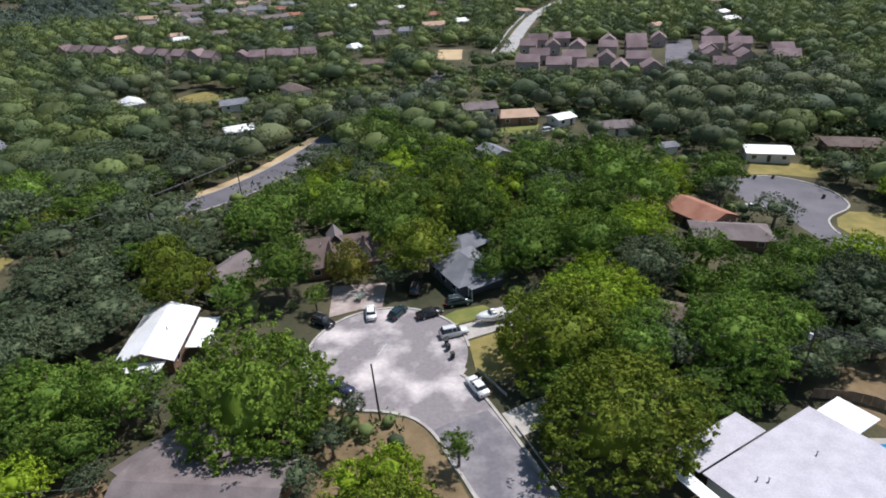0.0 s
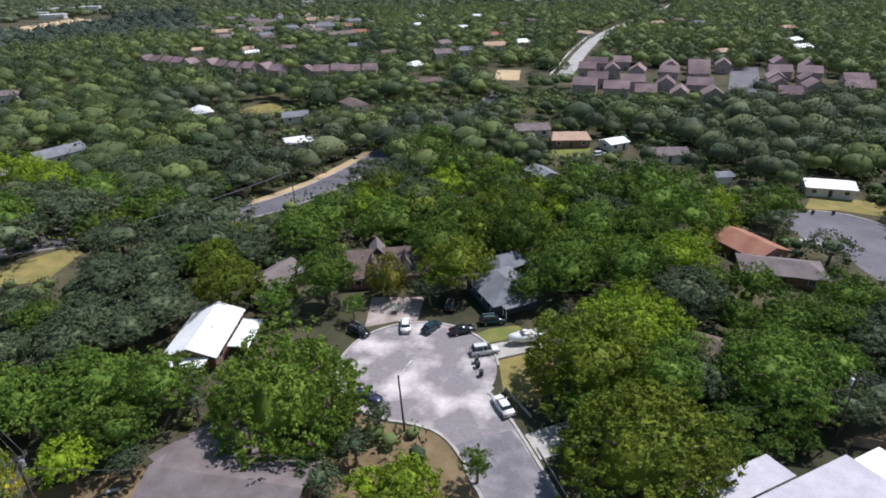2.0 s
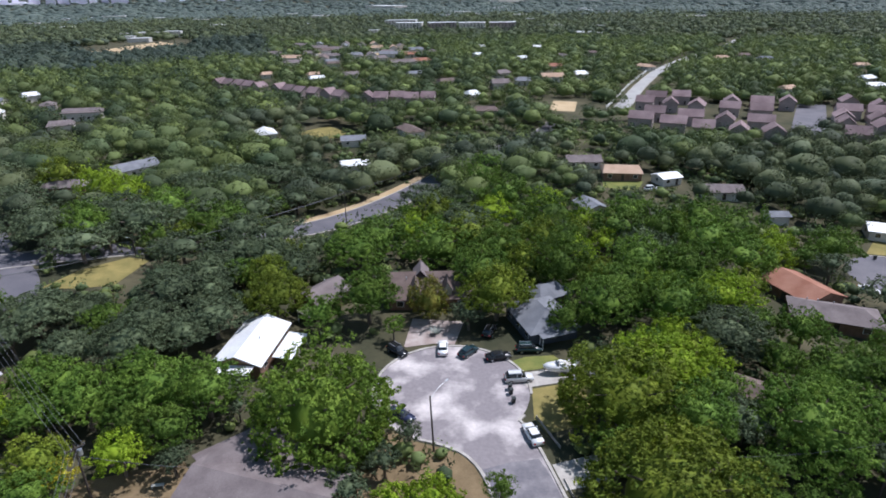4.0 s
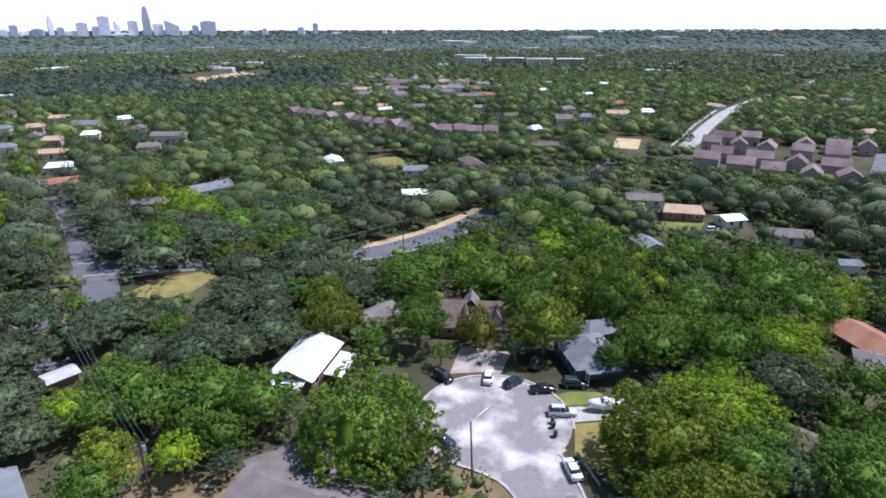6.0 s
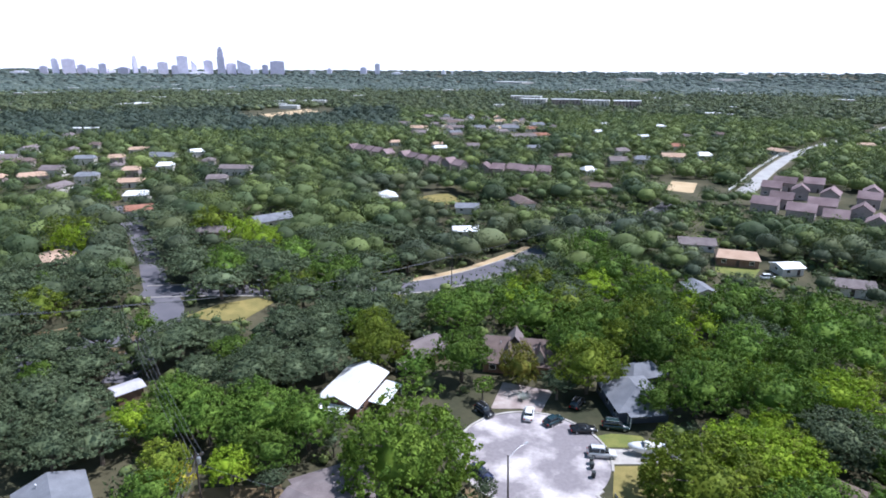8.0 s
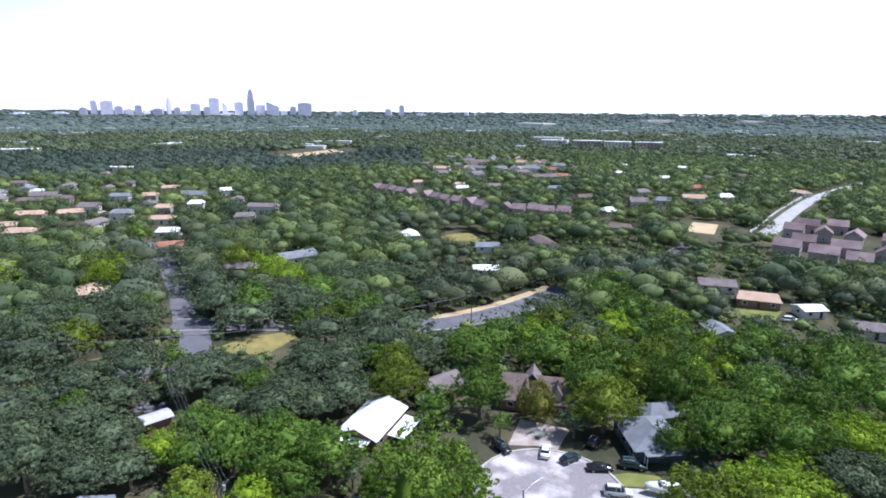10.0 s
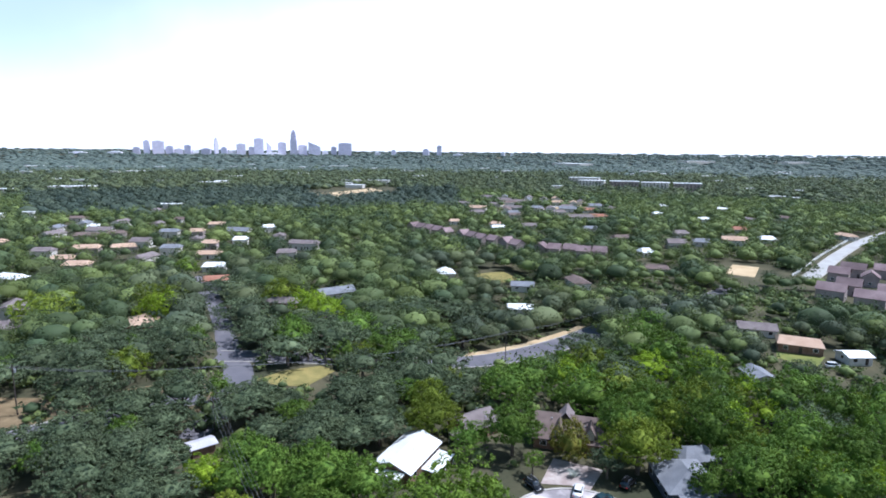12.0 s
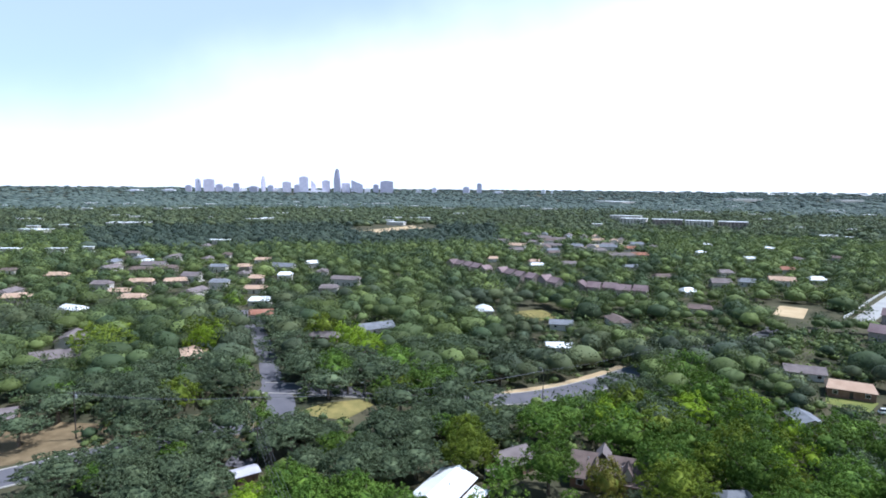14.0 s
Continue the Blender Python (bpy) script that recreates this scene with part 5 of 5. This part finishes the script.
def utility_pole(x, y, tall, turn, transformer=False, label="dark wooden utility pole with a crossarm"):
    p = thing("utility_pole", label, "utility pole", pose(x, y, height(x, y), 0, 0, turn), "utility poles")
    bm = bmesh.new()
    limb(bm, (0, 0, -0.5), (0, 0, tall), 0.17, 0.11, 10)
    part("pole", bm, DARK_WOOD, p)
    part("crossarm", boxed((-1.2, 1.2, -0.2, -0.08, tall - 0.75, tall - 0.6)), DARK_WOOD, p)
    for s in (-1.1, -0.4, 0.4, 1.1):
        bm = bmesh.new()
        bmesh.ops.create_cone(bm, cap_ends=True, segments=8, radius1=0.06, radius2=0.04, depth=0.2, matrix=Matrix.Translation((s, -0.14, tall - 0.5)))
        part("insulator", bm, METAL, p)
    if transformer:
        bm = bmesh.new()
        bmesh.ops.create_cone(bm, cap_ends=True, segments=14, radius1=0.28, radius2=0.28, depth=0.9, matrix=Matrix.Translation((0.45, 0, tall - 1.6)))
        bmesh.ops.bevel(bm, geom=bm.edges[:], offset=0.04, segments=1, affect="EDGES")
        part("transformer", bm, METAL, p, "grey transformer drum")


def wire(a, b, sag=0.9, thick=0.022, label="black overhead cable sagging between poles"):
    cu = bpy.data.curves.new("power_line", "CURVE")
    cu.dimensions, cu.bevel_depth, cu.bevel_resolution = "3D", thick, 1
    sp = cu.splines.new("POLY")
    n = 14
    sp.points.add(n)
    for i in range(n + 1):
        s = i / n
        q = Vector(a).lerp(Vector(b), s)
        sp.points[i].co = (q.x, q.y, q.z - sag * 4 * s * (1 - s), 1)
    cu.materials.append(WIRE)
    return tagged(new("power_line", cu), label, "cable", "overhead cables")


street_lamp(-9.5, 60.4, 9.6, -0.45, 0.25, (1.7, 3.7), "dark wooden street lamp pole with a long metal arm")
street_lamp(-57.4, 157.4, 10.2, 0.1, 0.0, (-1.6, 1.2), "dark wooden lamp pole beside the through road")
utility_pole(-103.0, 74.5, 10.0, 35)
utility_pole(-137.4, 50.1, 12.6, 60, True, "tall wooden utility pole with a grey transformer")
utility_pole(-51.7, 43.5, 9.4, 60, True, "dark wooden utility pole in a back yard")
utility_pole(-89.0, 66.0, 9.0, 60)
utility_pole(49.0, 62.5, 11.6, 110, True, "tall utility pole with transformer behind a white roof")
utility_pole(-34.5, 205.0, 10.0, 30)
street_lamp(-97.0, 113.5, 5.0, 0, 0, (-0.9, -0.6), "short pale street lamp on a grass verge")
utility_pole(2.0, 236.0, 10.5, 20)
for k in (-1.0, -0.35, 0.35, 1.0):
    wire((-137.4 + k * 0.5, 50.1 + k * 0.86, 13.9), (-103.0 + k * 0.6, 74.5 + k * 0.8, 12.2), 1.0)
    wire((-103.0 + k * 0.6, 74.5 + k * 0.8, 12.2), (-57.4 + k * 0.3, 157.4, 5.3), 2.2)
    wire((-89.0 + k * 0.5, 66.0 + k * 0.86, 11.2), (-51.7 + k * 0.5, 43.5 + k * 0.86, 9.2), 1.0)
    wire((49.0 + k * 0.4, 62.5 + k, 11.2), (112.0 + k * 0.4, 30.0 + k, 11.0), 1.6)
    wire((-51.7 + k * 0.5, 43.5 + k * 0.86, 9.2), (-30.0 + k * 0.5, 8.0 + k * 0.86, 10.0), 0.9)
for k in (-0.8, 0.8):
    wire((-57.4, 157.4 + k, 5.4), (-34.5, 205.0 + k, 5.2), 1.0)
    wire((-103.0, 74.5 + k, 12.4), (-89.0, 66.0 + k, 11.4), 0.4)
    wire((-34.5, 205.0 + k, 5.2), (2.0, 236.0 + k, 8.5), 0.9)
wire((49.0, 62.5, 9.2), (30.0, 62.0, 4.0), 0.6)
wire((-51.7, 43.5, 8.0), (-38.0, 48.0, 4.0), 0.4)


# ---- garden things ----
def agave(x, y, r=1.5):
    """A big spiky rosette of narrow grey-green leaves."""
    rng2 = random.Random(3)
    a = thing("agave", "large pale grey-green spiky agave on the drive edge", "plant", pose(x, y, height(x, y) + 0.05))
    for i in range(34):
        t = i * 2.4
        rise = rng2.uniform(0.15, 1.2)
        reach = r * rng2.uniform(0.75, 1.1)
        base = Vector((math.cos(t) * 0.15, math.sin(t) * 0.15, 0.1))
        tip = Vector((math.cos(t) * reach * math.cos(rise), math.sin(t) * reach * math.cos(rise), 0.15 + reach * math.sin(rise)))
        side = Vector((-math.sin(t), math.cos(t), 0)) * 0.09
        mid = base.lerp(tip, 0.4) + Vector((0, 0, 0.08))
        mesh("leaf", [base - side * 0.6, base + side * 0.6, mid + side, tip, mid - side, mid - Vector((0, 0, 0.05))], [(0, 5, 4), (0, 1, 5), (1, 2, 5), (5, 2, 3), (4, 5, 3)], AGAVE_LEAF, a)


AGAVE_LEAF = material("agave_leaf", ((0.30, 0.34, 0.30), (0.42, 0.45, 0.40)), 0.6, 1.0, 6.0, 0.0)
agave(-15.6, 91.6, 2.0)


def fence(points, tall=1.8, label="weathered board fence round a yard", mat=None, board=0.9):
    """Boards and posts along a line."""
    f = thing("fence", label, "fence", group="yard fences")
    line = curve_points([(*p, 0) for p in points], board)
    for i, (p, q) in enumerate(zip(line, line[1:])):
        d = q - p
        n = np.array([-d[1], d[0]]) / max(np.hypot(d[0], d[1]), 1e-6) * 0.03
        z0, z1 = height(p[0], p[1]), height(q[0], q[1])
        a, b = p[:2] + d[:2] * 0.02, q[:2] - d[:2] * 0.02
        top = tall + 0.03 * ((i * 7) % 3)
        corners = [(*(a - n), z0 - 0.1), (*(b - n), z1 - 0.1), (*(b + n), z1 - 0.1), (*(a + n), z0 - 0.1)]
        up = [(x, y, z + 0.1 + top) for x, y, z in corners]
        mesh("board", corners + up, [(0, 1, 5, 4), (1, 2, 6, 5), (2, 3, 7, 6), (3, 0, 4, 7), (4, 5, 6, 7)], mat or FENCE_WOOD, f)
    return f


fence([(51, 62), (58, 60), (66, 52)], 1.7)
fence([(4.6, 70.5), (8.4, 64.2)], 0.5, "low pale garden wall beside the pavement", CONCRETE, 0.8)
fence([(8.9, 58.4), (12.5, 49.6), (16.5, 40)], 0.35, "low pale edging wall along the street", CONCRETE, 1.2)
fence([(31.5, 341), (37, 362), (52, 430), (74, 512)], 1.6, "white rail fence along a climbing road", TRIM, 4.0)


def play_set(x, y):
    s = thing("garden_bench", "pale wooden bench in a bare yard", "bench", pose(x, y, height(x, y) + 0.04, 0, 0, 20))
    part("seat", boxed((-0.8, 0.8, -0.25, 0.25, 0.42, 0.48)), SIDING, s)
    for lx in (-0.7, 0.7):
        part("leg", boxed((lx - 0.05, lx + 0.05, -0.22, 0.22, 0, 0.42)), SIDING, s)


play_set(-44.5, 47.0)
